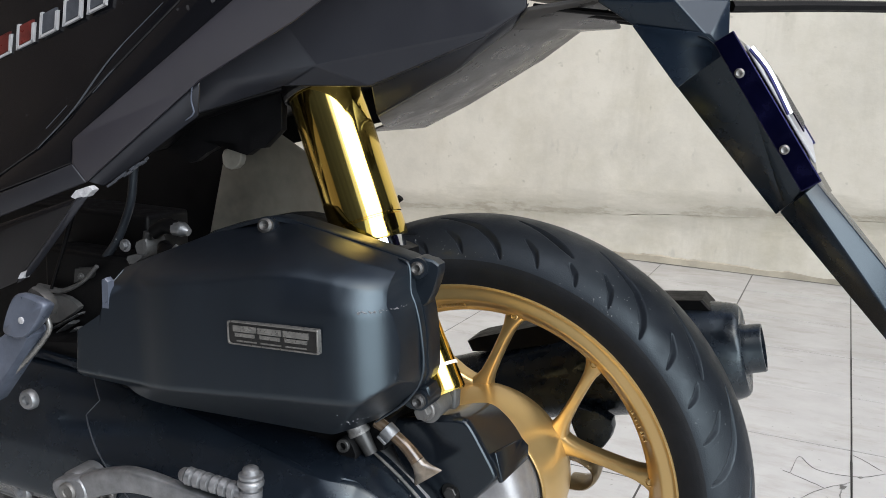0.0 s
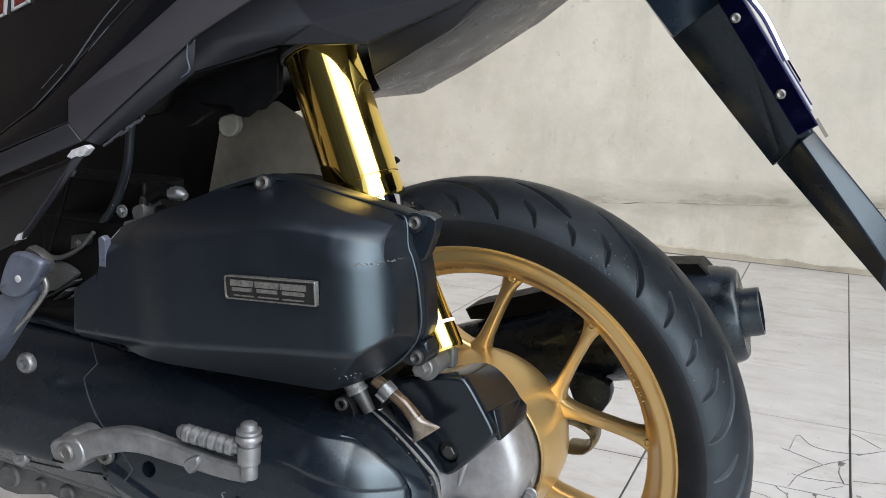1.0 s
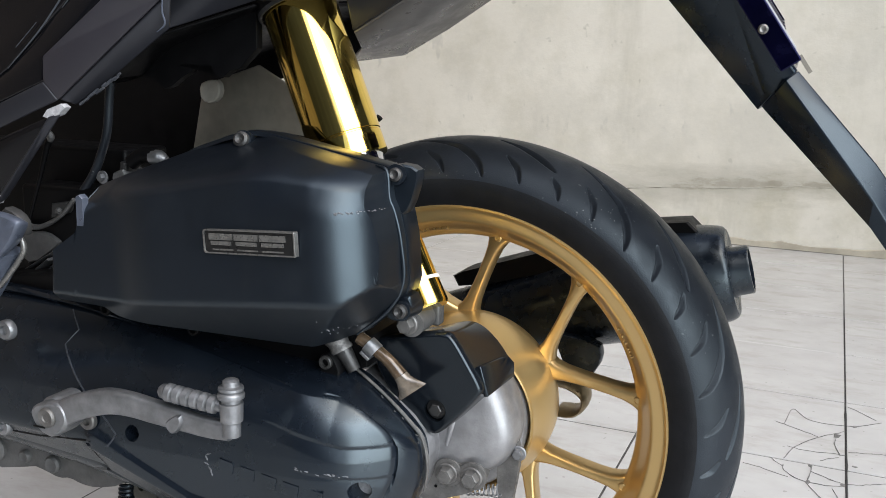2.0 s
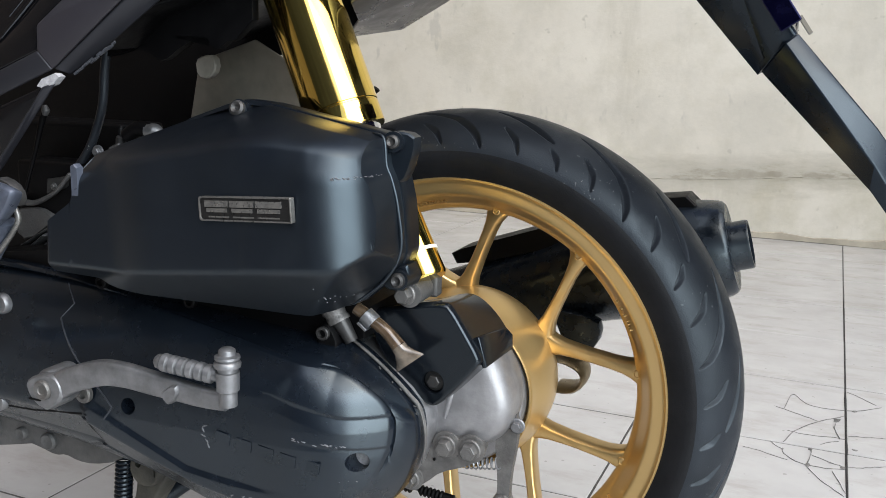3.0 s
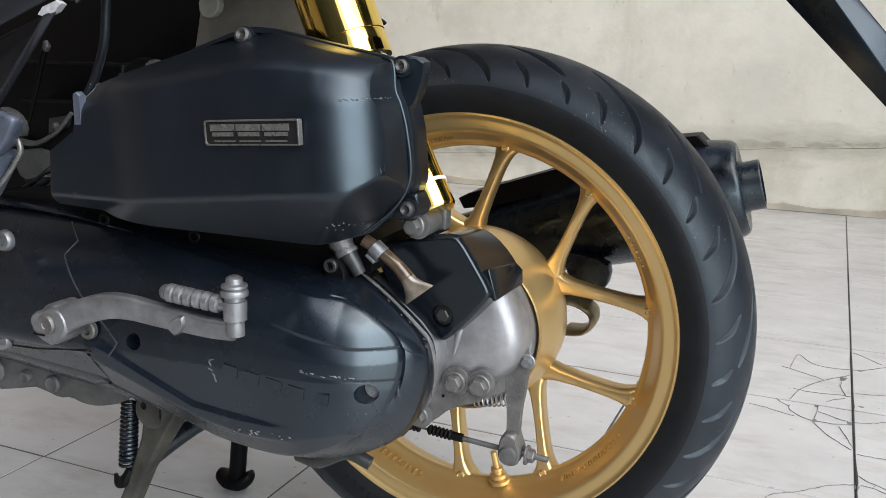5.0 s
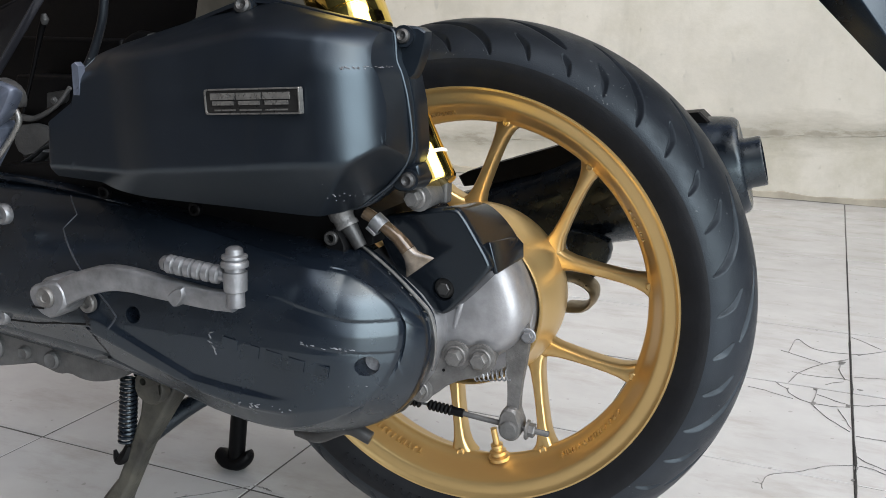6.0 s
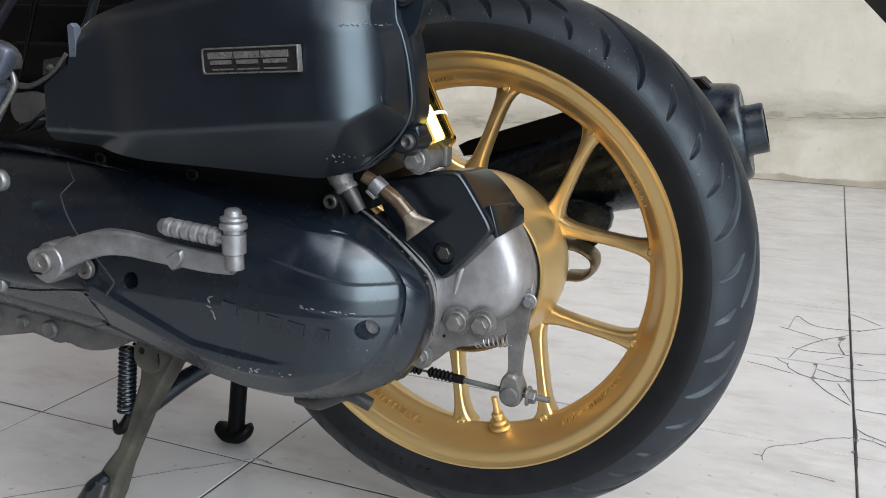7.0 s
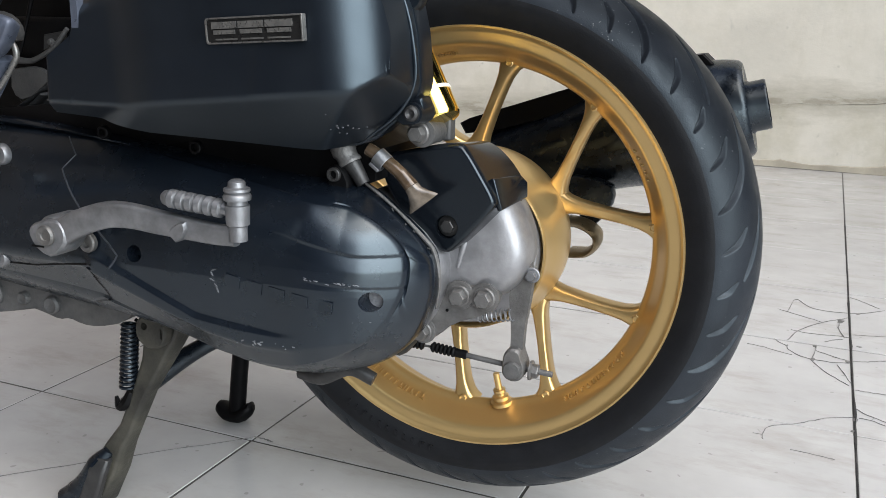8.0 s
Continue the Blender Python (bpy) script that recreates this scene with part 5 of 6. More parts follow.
part("bare_chip", slab([(-0.322, 0.437), (-0.318, 0.443), (-0.312, 0.4455), (-0.316, 0.4385)], -0.2085, -0.202, 0, 0.0006), M_CHIP, low)
# lettered band as plain slanted frames with dark and red cores
for i in range(5):
    x, z = -0.3550 + 0.0240 * i, 0.6165 + 0.0094 * i
    m = Matrix.Translation((x, -0.1796 - 0.0003 * i, z)) @ Matrix.Rotation(radians(-22), 4, "Y")
    lean = Matrix(((1, 0, 0.55, 0), (0, 1, 0, 0), (0, 0, 1, 0), (0, 0, 0, 1)))
    bm = bmesh.new()
    for cx, cz, sx, sz in ((-0.0088, 0, 0.0024, 0.0170), (0.0080, -0.0020, 0.0024, 0.0130), (0, -0.0076, 0.0180, 0.0018)):
        box(bm, (cx, 0, cz), (sx, 0.0028, sz), m @ lean)
    part("band_frame", bm, M_PLATE, cowl, "pale plain frame of the lettered band")
    part("band_core", box(bmesh.new(), (-0.0004, 0.0006, 0.0006), (0.0140, 0.0026, 0.0130), m @ lean), M_BANDRED if i in (0, 1) else M_EMBOSS, cowl, "dull red core" if i in (0, 1) else "")

# fine raised pale lines: highlights on the gloss cowl's creases, put in as colour
for q in ([(-0.2990, -0.2050, 0.5405), (-0.2652, -0.2034, 0.5711), (-0.2341, -0.1962, 0.6111), (-0.1983, -0.1838, 0.6503)], [(-0.2480, -0.2015, 0.5843), (-0.2210, -0.1985, 0.6110), (-0.1780, -0.1920, 0.6494)], [(-0.2900, -0.2050, 0.5560), (-0.2720, -0.2020, 0.5740)]):
    part("crease_highlight", tube(bmesh.new(), q, [0.0003, 0.0006, 0.0007, 0.0005, 0.0003], 8), M_EMBOSS, cowl, "pale line for the highlight along a cowl crease")
part("flap_edge", tube(bmesh.new(), [(-0.1690, -0.190, 0.5960), (-0.1705, -0.1895, 0.5830), (-0.1690, -0.189, 0.5740), (-0.1760, -0.189, 0.5685)], [0.0004, 0.0007, 0.0007, 0.0004], 8), M_PEG, side)

# tail cowl: side facets, crease, belly
V = [(-0.188, 0.593, -0.165), (-0.127, 0.642, -0.140), (-0.082, 0.717, -0.105), (0.046, 0.717, -0.090), (0.044, 0.657, -0.095), (0.016, 0.640, -0.100), (-0.1053, 0.611, -0.128), (-0.186, 0.571, -0.165), (-0.1353, 0.5947, -0.1244), (-0.0667, 0.5976, -0.1166), (0.017, 0.637, -0.097), (-0.148, 0.597, -0.060), (-0.077, 0.600, -0.060)]
tail = facets("tail_cowl", V, [(0, 1, 6), (1, 2, 5, 6), (2, 3, 4, 5), (0, 6, 8, 7), (6, 9, 8), (6, 5, 10, 9), (5, 4, 10), (8, 9, 12, 11), (9, 10, 12)], M_PAINT, scooter, "dark painted tail cowl above the wheel")
V = [(-0.078, 0.602, -0.091), (0.017, 0.641, -0.092), (0.044, 0.663, -0.089), (-0.078, 0.576, -0.078), (-0.014, 0.613, -0.078), (0.029, 0.646, -0.080)]
facets("lower_side", V, [(0, 1, 4, 3), (1, 2, 5, 4)], M_PAINT, tail)
V = [(-0.147, 0.595, -0.106), (-0.078, 0.598, -0.096), (0.017, 0.637, -0.097), (0.044, 0.659, -0.093), (-0.078, 0.576, -0.078), (-0.014, 0.613, -0.078), (0.029, 0.646, -0.080), (-0.095, 0.565, -0.030), (-0.041, 0.588, -0.025), (0.011, 0.623, -0.025), (0.050, 0.650, -0.030), (-0.146, 0.555, 0.050), (-0.091, 0.562, 0.050), (-0.048, 0.586, 0.050), (0.018, 0.628, 0.050), (0.052, 0.652, 0.040), (0.094, 0.653, 0.000), (0.094, 0.668, -0.090)]
facets("tail_belly", V, [(4, 5, 8, 7), (5, 6, 9, 8), (6, 10, 9), (3, 17, 10, 6), (7, 8, 12, 11), (8, 13, 12), (8, 9, 14, 13), (9, 10, 15, 14), (10, 16, 15), (10, 17, 16)], M_BELLY, tail, "dull grey underside")
V = [(0.03, 0.668, -0.088), (0.14, 0.669, -0.085), (0.14, 0.674, 0.05), (0.03, 0.674, 0.05)]
facets("grab_bar_plate", V, [(0, 1, 2, 3)], M_PLASTIC, tail)
for k in range(3):
    part("underside_rib", tube(bmesh.new(), [(0.045 + 0.01 * k, -0.08 + 0.03 * k, 0.660 - 0.001 * k), (0.115 + 0.002 * k, -0.075 + 0.03 * k, 0.655 - 0.001 * k)], 0.0022, 8), M_PLASTIC, tail)

# dark inner body closing the space under the seat
V = [(-0.60, 0.75, 0.10), (0.0, 0.75, 0.10), (-0.10, 0.575, 0.10), (-0.26, 0.53, 0.09), (-0.33, 0.36, 0.07), (-0.70, 0.30, 0.07)]
inner = facets("inner_body", V, [(0, 1, 2, 3, 4, 5)], M_PLASTIC, scooter, "dark plastic inner body behind the engine")
V = [(-0.22, 0.566, -0.150), (-0.145, 0.594, -0.112), (-0.12, 0.61, 0.10), (-0.28, 0.555, 0.10), (-0.26, 0.535, -0.15)]
facets("seat_bottom", V, [(0, 1, 2, 3), (0, 3, 4)], M_PLASTIC, inner)
V = [(-0.296, 0.440, 0.005), (-0.277, 0.528, 0.005), (-0.212, 0.548, 0.0), (-0.160, 0.520, 0.0), (-0.150, 0.460, 0.0), (-0.20, 0.43, 0.005)]
guard = facets("splash_guard", V, [(0, 1, 2, 3, 4, 5)], M_GUARD, scooter, "smoky grey plastic splash guard")
part("guard_hanger", slab([(-0.2715, 0.5285), (-0.262, 0.5330), (-0.2505, 0.5335), (-0.2480, 0.5200), (-0.2580, 0.5110), (-0.2700, 0.5140)], -0.012, -0.004, 1), M_HANGER, guard, "pale plastic hanger")

LINER = [(-0.330, 0.560), (-0.303, 0.5283), (-0.285, 0.531), (-0.267, 0.5372), (-0.250, 0.533), (-0.240, 0.5265), (-0.232, 0.5288), (-0.222, 0.5360), (-0.215, 0.5395), (-0.205, 0.5470), (-0.193, 0.5457), (-0.188, 0.5385), (-0.182, 0.5372), (-0.174, 0.5430), (-0.166, 0.5444), (-0.150, 0.5600), (-0.150, 0.60), (-0.33, 0.60)]
part("liner_edge", slab(LINER, -0.102, -0.094, 0, 0.001), M_PLASTIC, inner, "ragged black liner edge under the seat")

# ---- rear fender, plate bracket and plate ----
V = [(0.06, 0.76, -0.11), (0.10, 0.660, -0.118), (0.125, 0.645, -0.116), (0.155, 0.6420, -0.121), (0.174, 0.638, -0.124), (0.186, 0.629, -0.114), (0.182, 0.665, -0.095), (0.18, 0.76, -0.08), (0.150, 0.662, -0.124)]
fender = facets("rear_fender", V, [(0, 1, 8), (1, 2, 3, 8), (8, 3, 4), (8, 4, 6), (4, 5, 6), (0, 8, 6, 7)], M_BLUEBLACK, scooter, "blue-black faceted plastic rear fender")
V = [(0.126, 0.647, -0.117), (0.155, 0.638, -0.125), (0.174, 0.641, -0.123), (0.184, 0.632, -0.113), (0.247, 0.552, -0.108), (0.240, 0.546, -0.114), (0.2265, 0.528, -0.082), (0.1580, 0.6093, -0.130), (0.246, 0.541, -0.06), (0.176, 0.626, -0.06), (0.1525, 0.611, -0.088)]
facets("fender_side", V, [(0, 2, 3, 7), (7, 3, 10), (10, 3, 4, 5, 6), (0, 7, 10), (0, 10, 9), (10, 6, 8, 9)], M_BLUEBLACK, fender)
V = [(0.2265, 0.528, -0.084), (0.240, 0.546, -0.116), (0.247, 0.552, -0.108), (0.298, 0.496, -0.098), (0.345, 0.435, -0.088), (0.345, 0.405, -0.100), (0.299, 0.472, -0.108), (0.298, 0.456, -0.104), (0.345, 0.395, -0.095), (0.246, 0.541, -0.06), (0.306, 0.472, -0.06), (0.345, 0.420, -0.06), (0.297, 0.495, 0.0), (0.344, 0.434, 0.0), (0.246, 0.551, 0.0)]
facets("fender_tip", V, [(0, 1, 6, 7), (1, 2, 3, 6), (6, 3, 4, 5), (7, 6, 5, 8), (0, 7, 10, 9), (7, 8, 11, 10), (2, 14, 12, 3), (3, 12, 13, 4)], M_BLUEBLACK, fender)
PM = [(0.189, 0.641), (0.247, 0.557)]
pu = Vector((PM[1][0] - PM[0][0], 0, PM[1][1] - PM[0][1])).normalized()
pn = Vector((-pu.z, 0, pu.x))
p0 = Vector((PM[0][0], 0, PM[0][1]))
pl = (Vector((PM[1][0], 0, PM[1][1])) - p0).length
PMX = Matrix((( pu.x, 0, pn.x, p0.x), (0, 1, 0, 0), (pu.z, 0, pn.z, p0.z), (0, 0, 0, 1)))   # x along the plate, z out of it
bm = bmesh.new()
box(bm, (pl / 2, -0.157, -0.0050), (pl, 0.003, 0.013), PMX)
box(bm, (pl / 2, 0, -0.001), (pl, 0.314, 0.002), PMX)
bracket = part("plate_bracket", bm, M_BLUE, fender, "blue anodised metal plate bracket", bevel=0.0008)
bm = bmesh.new()
box(bm, (pl * 0.5, 0.01, 0.0022), (pl * 0.84, 0.25, 0.002), PMX)
plate = part("number_plate", bm, M_PLATE, fender, "pale number plate with plain dark bars", bevel=0.0008)
for k in range(6):
    part("plate_bar", box(bmesh.new(), (pl * 0.5, -0.09 + 0.036 * k, 0.0055), (pl * 0.45, 0.016, 0.001), PMX), M_BLUE, plate)
part("plate_guard", tube(bmesh.new(), [PMX @ Vector((pl * 0.12, -0.128, 0.0045)), PMX @ Vector((pl * 0.30, -0.128, 0.0065)), PMX @ Vector((pl * 0.58, -0.128, 0.0045))], 0.0022, 8), M_CHROME, plate, "bright plate guard")
part("plate_guard", tube(bmesh.new(), [PMX @ Vector((pl * 0.50, 0.128, 0.0030)), PMX @ Vector((pl * 0.94, 0.128, 0.0030))], 0.0016, 8), M_BLUE, plate)
for x in (0.23, 0.74):
    part("bracket_screw", lathe(bmesh.new(), [(0, 0.0030), (0.0012, 0.0029), (0.0022, 0.0019), (0.0016, 0.0008)], axis(PMX @ Vector((pl * x, -0.1585, -0.0075)), (0, -1, 0)), 18), M_BADGE, bracket)
bm = box(bmesh.new(), (pl * 1.03, -0.138, 0.002), (0.012, 0.014, 0.0022), PMX)
part("plate_clip", bm, M_GUARD, bracket, "dull metal plate clip")
part("lamp_bracket", tube(bmesh.new(), [(0.182, -0.09, 0.661), (0.25, -0.02, 0.668), (0.33, 0.06, 0.674)], 0.004, 8), M_PLASTIC, fender)

# ---- foot peg, hoses and engine parts ----
HEAD = [(-0.274, 0.443), (-0.251, 0.438), (-0.249, 0.434), (-0.263, 0.414), (-0.275, 0.406), (-0.290, 0.408), (-0.292, 0.413), (-0.282, 0.436)]
ring = chaikin(xz(HEAD, -0.250), 2)
bm = loft(bmesh.new(), [[v + Vector((0, 0.012, 0)) for v in shrink(ring, 0.75)], [v + Vector((0, 0.004, 0)) for v in shrink(ring, 0.97)], ring, shrink(ring, 0.97, -0.0022), shrink(ring, 0.90, -0.0034), shrink(ring, 0.4, -0.0036)])
peg = part("foot_peg", bm, M_PEG, scooter, "folded blue-grey passenger foot peg", sharp=40)
BODY = [(-0.296, 0.412), (-0.270, 0.412), (-0.281, 0.394), (-0.330, 0.332), (-0.365, 0.344)]
ring = chaikin(xz(BODY, -0.243), 1)
part("peg_bar", loft(bmesh.new(), [[v + Vector((0, 0.016, 0)) for v in ring], ring, shrink(ring, 0.93, -0.003), shrink(ring, 0.5, -0.003)]), M_PEG, peg)
part("peg_tab", slab([(-0.283, 0.443), (-0.268, 0.439), (-0.261, 0.430), (-0.264, 0.420), (-0.285, 0.425)], -0.236, -0.228, 1), M_DARKSTEEL, peg)
part("peg_dot", lathe(bmesh.new(), [(0, 0.0026), (0.001, 0.0026), (0.0014, 0.002)], axis((-0.271, -0.2535, 0.4222), (0, -1, 0)), 16), M_CHIP, peg)
part("peg_loop", tube(bmesh.new(), [(-0.275, -0.235, 0.428), (-0.268, -0.235, 0.422), (-0.264, -0.235, 0.415), (-0.267, -0.235, 0.407), (-0.283, -0.235, 0.389), (-0.313, -0.235, 0.361), (-0.335, -0.235, 0.338)], 0.0022, 10), M_BADGE, peg)
part("engine_hose", tube(bmesh.new(), [(-0.293, -0.10, 0.545), (-0.2984, -0.10, 0.5197), (-0.3023, -0.10, 0.4908), (-0.3096, -0.10, 0.4702), (-0.3209, -0.10, 0.4488), (-0.3408, -0.10, 0.4259), (-0.3644, -0.095, 0.4074), (-0.39, -0.07, 0.395)], 0.0038, 14), M_RUBBER, scooter, "black rubber hose beside the engine")
strut = part("panel_strut", tube(bmesh.new(), [(-0.3352, -0.13, 0.486), (-0.3406, -0.13, 0.4757), (-0.3500, -0.13, 0.450), (-0.3572, -0.13, 0.4316), (-0.3668, -0.13, 0.4075)], [0.0030, 0.0028, 0.0020, 0.0016, 0.0016], 10), M_PLASTIC, scooter, "thin black strut behind the lower panel")
part("strut_clip", tube(bmesh.new(), [(-0.3345, -0.1325, 0.4885), (-0.3338, -0.1325, 0.4840), (-0.3345, -0.1325, 0.4800)], [0.002, 0.0036, 0.002], 10), M_CAST, strut)
eng = bmesh.new()
box(eng, (-0.345, -0.075, 0.400), (0.11, 0.06, 0.075))
box(eng, (-0.440, -0.040, 0.360), (0.26, 0.06, 0.22))
engine = part("cylinder_head", eng, M_PLASTIC, scooter, "grey cast engine cylinder with cooling fins", bevel=0.004)
part("casting", slab([(-0.400, 0.3920), (-0.390, 0.3944), (-0.3718, 0.3965), (-0.3545, 0.3890), (-0.3560, 0.3845), (-0.3868, 0.3640), (-0.402, 0.372)], -0.110, -0.07, 1), M_CAST, engine)
for x0, z0, x1, z1, w in ((-0.3853, 0.3547, -0.3598, 0.3733, 0.0016), (-0.3768, 0.3516, -0.3548, 0.3687, 0.0012), (-0.3953, 0.3576, -0.3508, 0.3830, 0.0010)):
    part("cooling_fin", tube(bmesh.new(), [(x0, -0.112, z0), (x1, -0.112, z1)], w, 8, flat=5.0), M_STEEL, engine)
part("casting", slab([(-0.372, 0.345), (-0.3560, 0.3590), (-0.3470, 0.3600), (-0.345, 0.345)], -0.115, -0.08), M_CAST, engine)
part("sensor_block", slab([(-0.3576, 0.4231), (-0.3381, 0.4264), (-0.3400, 0.4180), (-0.3430, 0.4150), (-0.3594, 0.4098)], -0.112, -0.09, 0, 0.001), M_DARKSTEEL, engine, "small dark sensor housing")
part("hex_bolt", hex_bolt(bmesh.new(), (-0.3495, -0.112, 0.4170), (0, -1, 0), 0.0024, 0.003, 1.4), M_CAST, engine)
part("rubber_boot", tube(bmesh.new(), [(-0.2640, -0.105, 0.4530), (-0.2560, -0.112, 0.4505), (-0.2470, -0.118, 0.4500)], [0.0060, 0.0078, 0.0050], 14), M_PLASTIC, engine, "black rubber boot")
part("engine_rod", tube(bmesh.new(), [(-0.400, -0.112, 0.4005), (-0.3897, -0.112, 0.4009), (-0.3717, -0.112, 0.4010), (-0.3482, -0.112, 0.4125), (-0.3317, -0.112, 0.4286)], [0.004, 0.0032, 0.0024, 0.002, 0.002], 10), M_CAST, engine)
part("carburettor_body", slab([(-0.298, 0.452), (-0.290, 0.456), (-0.283, 0.458), (-0.282, 0.443), (-0.294, 0.439)], -0.104, -0.08, 1), M_CAST, engine)
part("carburettor_body", slab([(-0.307, 0.439), (-0.294, 0.443), (-0.282, 0.444), (-0.300, 0.430)], -0.106, -0.08, 1), M_CAST, engine)
part("carburettor_cap", lathe(bmesh.new(), [(0, 0.0045), (0.006, 0.0045), (0.007, 0.0035)], axis((-0.287, -0.098, 0.456), (0.15, 0, 1)), 18), M_DARKSTEEL, engine)
part("hex_bolt", hex_bolt(bmesh.new(), (-0.306, -0.104, 0.449), (0, -1, 0), 0.0036, 0.005, 1.6), M_STEEL, engine)
part("fuel_hose", tube(bmesh.new(), [(-0.278, -0.10, 0.463), (-0.266, -0.10, 0.470), (-0.252, -0.10, 0.469)], 0.0068, 12), M_PLASTIC, engine)
part("hose_end", tube(bmesh.new(), [(-0.256, -0.101, 0.469), (-0.248, -0.101, 0.469), (-0.241, -0.101, 0.467)], [0.0062, 0.0066, 0.0035], 12), M_STEEL, engine)
part("clip", tube(bmesh.new(), [(-0.240, -0.13, 0.450), (-0.236, -0.13, 0.455), (-0.231, -0.13, 0.461)], 0.0022, 8), M_STEEL, engine)
part("bright_bracket", slab([(-0.2225, 0.453), (-0.2195, 0.4545), (-0.2165, 0.452), (-0.2165, 0.4305), (-0.219, 0.4285), (-0.2225, 0.4305)], -0.226, -0.220, 0, 0.0008), M_PEG, engine, "bright bent metal bracket")

# ---- floor tiles, cracks ----
def tile_mesh():
    h = 0.1485
    bm = bmesh.new()
    ring = lambda s, z: [Vector((s * a, s * b, z)) for a, b in ((-1, -1), (1, -1), (1, 1), (-1, 1))]
    loft(bm, [ring(h, -0.0045), ring(h, -0.0006), ring(h - 0.0006, 0)], False, True)
    bmesh.ops.recalc_face_normals(bm, faces=bm.faces)
    me = bpy.data.meshes.new("tile")
    bm.to_mesh(me)
    bm.free()
    me.materials.append(M_TILE)
    return me


TM = tile_mesh()
for i in range(-8, 8):
    for j in range(-2, 16):
        ob = new("tile", TM)
        ob.parent = FLOOR
        ob.matrix_basis = pose(0.35 + 0.3 * i + 0.15 + random.uniform(-0.0004, 0.0004), 1.521 - 0.3 * j + 0.15 + random.uniform(-0.0004, 0.0004), random.uniform(-0.0004, 0.0003), random.uniform(-0.08, 0.08), random.uniform(-0.08, 0.08), 0)


def crack(w, *pts, material=None):
    """A thin broken line in the glaze, wandering from point to point."""
    fine = [p + Vector((random.uniform(-1, 1) * 0.0005, random.uniform(-1, 1) * 0.0011, 0)) for p in spline([(x, y, 0) for x, y in pts], 5)]
    bm = bmesh.new()
    prev = None
    for i, p in enumerate(fine):
        d = fine[min(i + 1, len(fine) - 1)] - fine[max(i - 1, 0)]
        o = Vector((-d.y, d.x, 0)).normalized() * (w * 0.75 * random.uniform(0.25, 1.25) * (0.3 if i in (0, len(fine) - 1) else 1))
        row = [bm.verts.new(p + o * k + Vector((0, 0, z))) for k, z in ((-1, 0.0003), (-0.5, 0.0009), (0.5, 0.0009), (1, 0.0003))]
        if prev:
            for a in range(3):
                bm.faces.new((prev[a], prev[a + 1], row[a + 1], row[a]))
        prev = row
    return part("crack", bm, material or M_CRACK, FLOOR)


def glaze_chip(x, y, sx, sy):
    """A small ragged chip where cracks meet."""
    bm = bmesh.new()
    n = 11
    rim = [(x + sx * math.cos(6.283 * k / n) * random.uniform(0.5, 1.1), y + sy * math.sin(6.283 * k / n) * random.uniform(0.5, 1.1)) for k in range(n)]
    lo = [bm.verts.new((*p, 0.0003)) for p in rim]
    hi = [bm.verts.new((x + (px - x) * 0.8, y + (py - y) * 0.8, 0.0009)) for px, py in rim]
    for k in range(n):
        bm.faces.new((lo[k], lo[(k + 1) % n], hi[(k + 1) % n], hi[k]))
    bm.faces.new(hi)
    return part("glaze_chip", bm, M_CRACK, FLOOR)


# long cracks running out from the worn joint
crack(0.0008, (0.258, 0.763), (0.268, 0.843), (0.291, 0.808), (0.322, 0.798), (0.365, 0.808), (0.404, 0.844))
crack(0.0007, (0.246, 0.772), (0.278, 0.754), (0.311, 0.733))
crack(0.0011, (0.265, 0.622), (0.278, 0.674), (0.311, 0.733), (0.337, 0.762), (0.347, 0.775))
crack(0.0007, (0.268, 0.674), (0.295, 0.668), (0.329, 0.675), (0.350, 0.674))
crack(0.0011, (0.336, 0.743), (0.334, 0.714), (0.342, 0.672))
crack(0.0006, (0.315, 0.638), (0.328, 0.654), (0.340, 0.663))
crack(0.0007, (0.353, 0.690), (0.369, 0.695), (0.398, 0.703), (0.440, 0.712))
crack(0.0006, (0.353, 0.898), (0.371, 0.881), (0.396, 0.851))
crack(0.0006, (0.247, 0.618), (0.257, 0.605), (0.266, 0.594))
crack(0.0011, (0.266, 0.603), (0.268, 0.582), (0.289, 0.558), (0.323, 0.554), (0.348, 0.561))
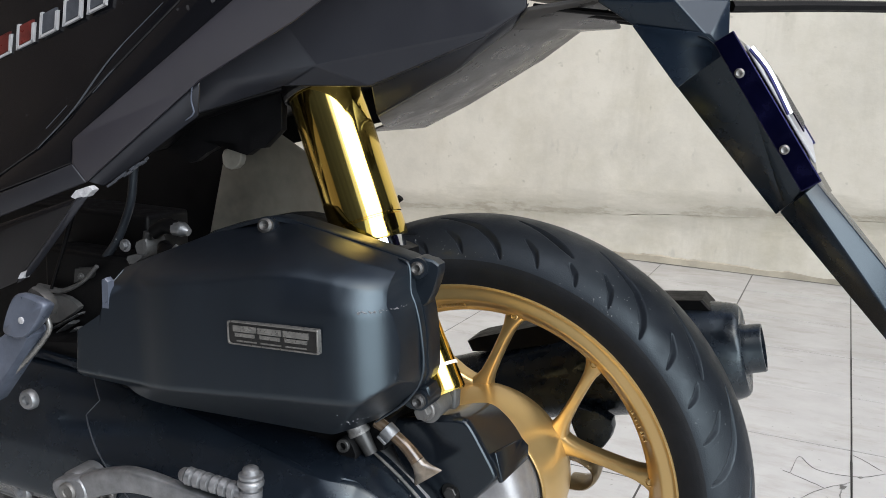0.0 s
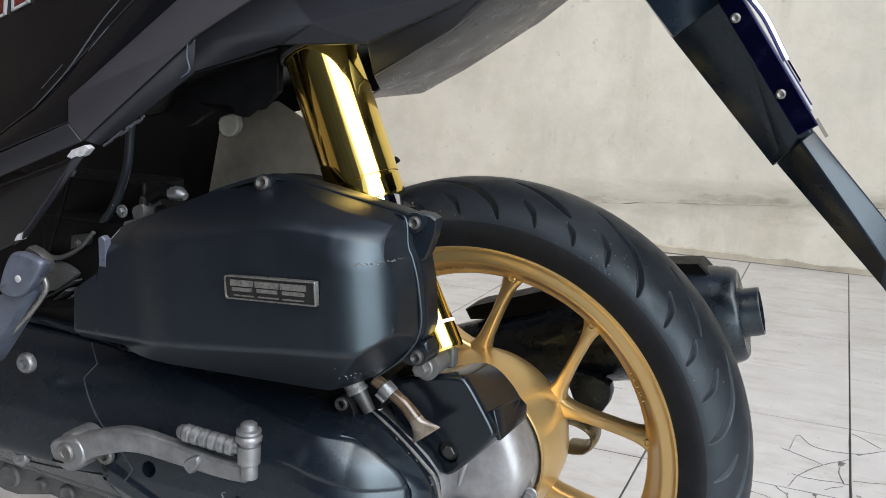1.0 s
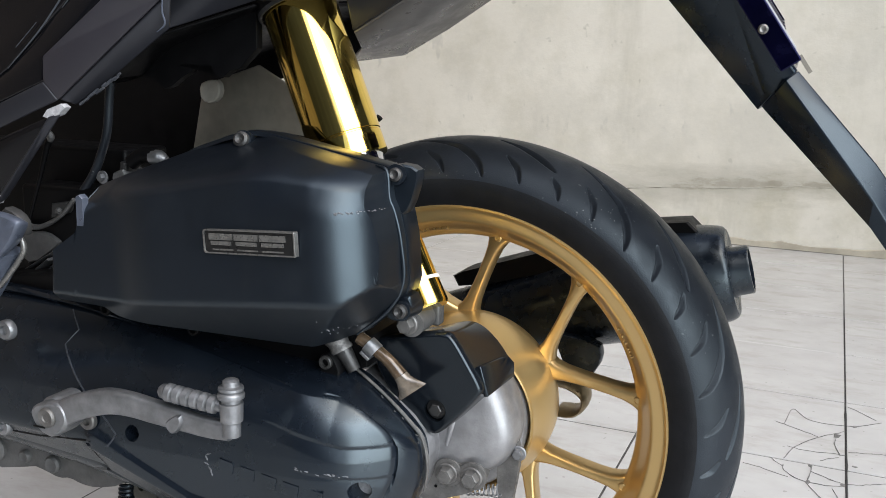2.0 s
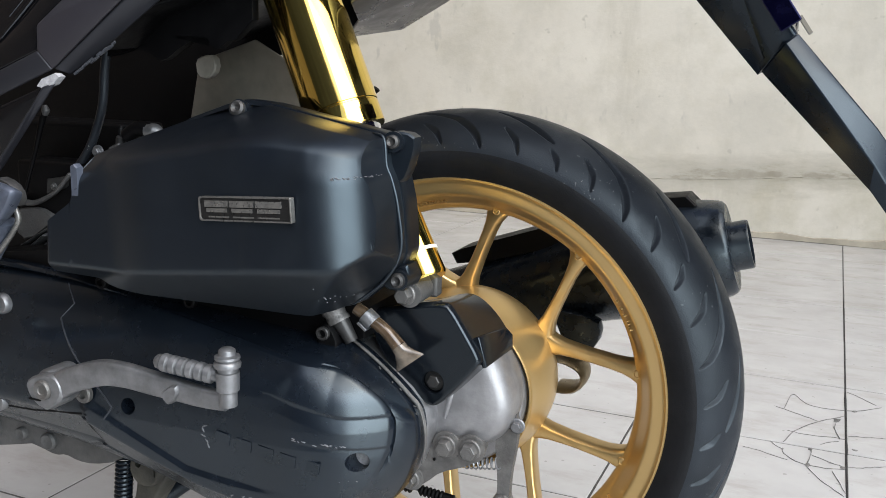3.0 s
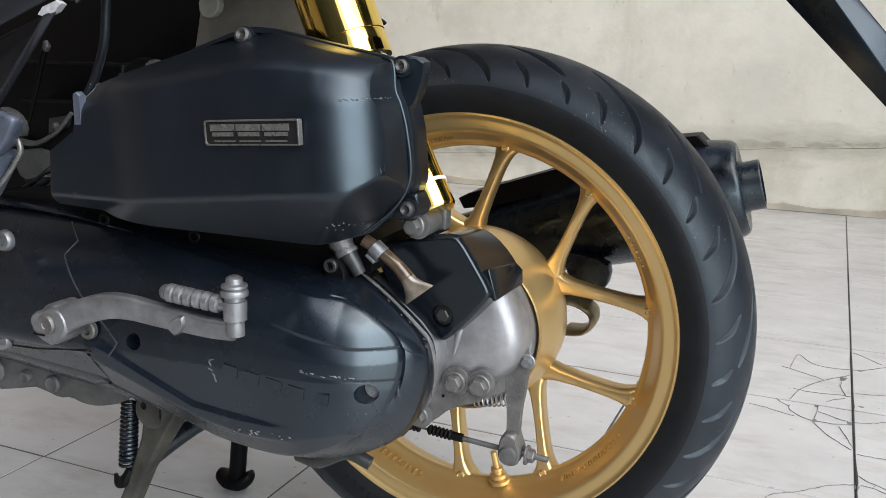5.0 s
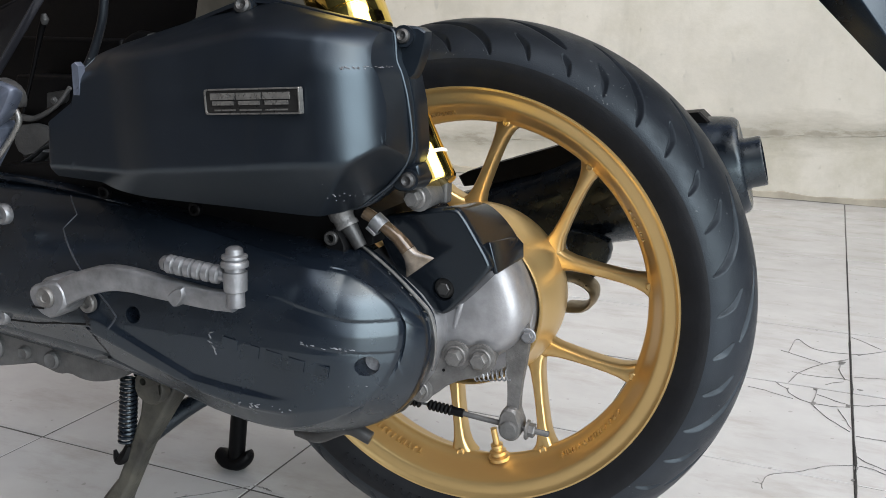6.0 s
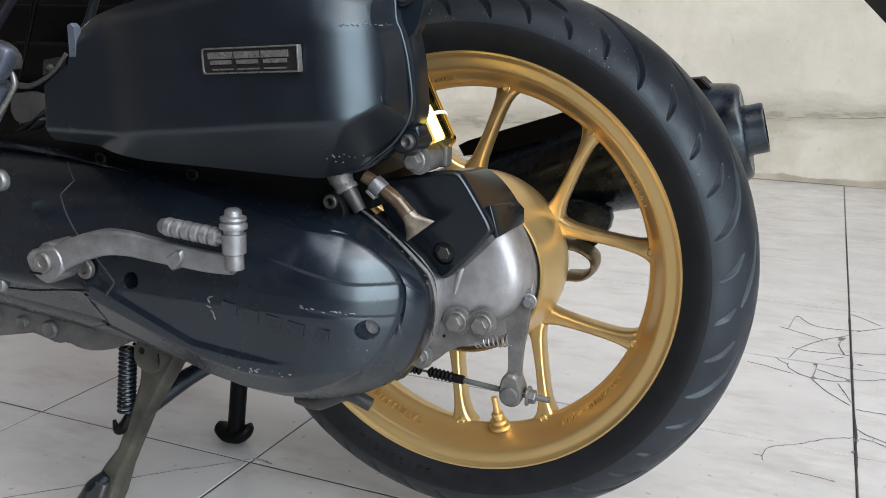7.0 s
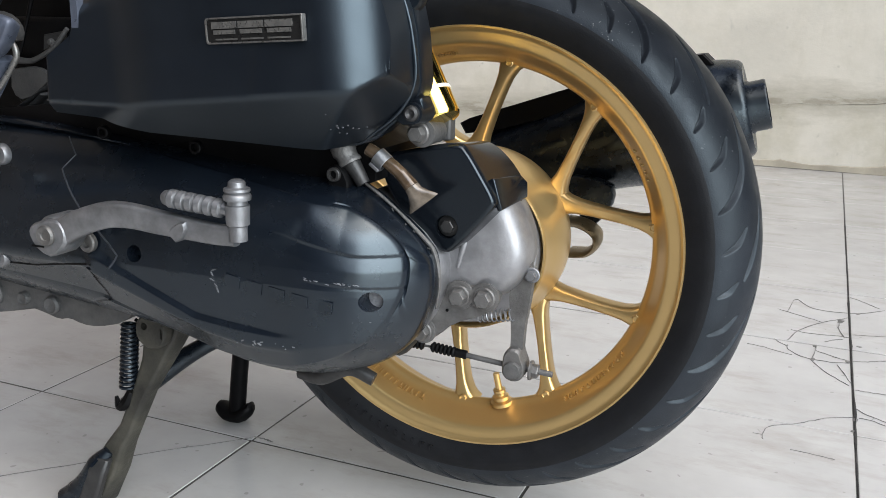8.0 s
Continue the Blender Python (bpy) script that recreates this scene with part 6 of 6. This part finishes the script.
crack(0.0013, (0.301, 0.619), (0.304, 0.604), (0.300, 0.557))
crack(0.0010, (0.304, 0.594), (0.328, 0.577), (0.347, 0.570))
crack(0.0010, (0.351, 0.572), (0.366, 0.576), (0.391, 0.591), (0.430, 0.612))
crack(0.0009, (0.300, 0.547), (0.319, 0.510), (0.346, 0.474))
crack(0.0007, (0.332, 0.548), (0.338, 0.524), (0.349, 0.481))
crack(0.0009, (0.353, 0.463), (0.368, 0.462), (0.400, 0.464))
crack(0.0010, (0.352, 0.400), (0.370, 0.382), (0.400, 0.366))
crack(0.0008, (0.355, 0.372), (0.368, 0.371), (0.390, 0.358))
crack(0.0006, (0.368, 0.371), (0.372, 0.381))
crack(0.0009, (0.256, 0.264), (0.254, 0.277), (0.260, 0.303), (0.290, 0.326), (0.318, 0.354), (0.350, 0.373))
crack(0.0006, (0.244, 0.276), (0.254, 0.277))
crack(0.0006, (0.284, 0.251), (0.313, 0.249), (0.329, 0.247))
crack(0.0004, (0.212, 0.581), (0.236, 0.575), (0.274, 0.560))
crack(0.0008, (-0.253, 0.024), (-0.313, -0.035), (-0.371, -0.094), (-0.43, -0.155), (-0.50, -0.23))
crack(0.0018, (-0.252, 0.029), (-0.237, 0.028), (-0.226, 0.025))
crack(0.0024, (0.350, 0.90), (0.3505, 0.70), (0.350, 0.55), (0.351, 0.38), (0.350, 0.25), material=M_JOINTDIRT)
crack(0.0016, (0.350, 0.25), (0.3505, 0.12), (0.350, -0.05), (0.351, -0.20), material=M_JOINTDIRT)
crack(0.0014, (0.350, 1.60), (0.3505, 1.35), (0.350, 1.10), (0.351, 0.90), material=M_JOINTDIRT)
for x, y, sx, sy in ((0.301, 0.556, 0.0035, 0.010), (0.337, 0.752, 0.008, 0.014), (0.345, 0.567, 0.004, 0.008), (0.351, 0.366, 0.004, 0.008), (0.302, 0.614, 0.003, 0.006), (0.363, 0.806, 0.005, 0.006), (0.348, 0.331, 0.003, 0.004), (0.361, 0.639, 0.005, 0.004)):
    glaze_chip(x, y, sx, sy)
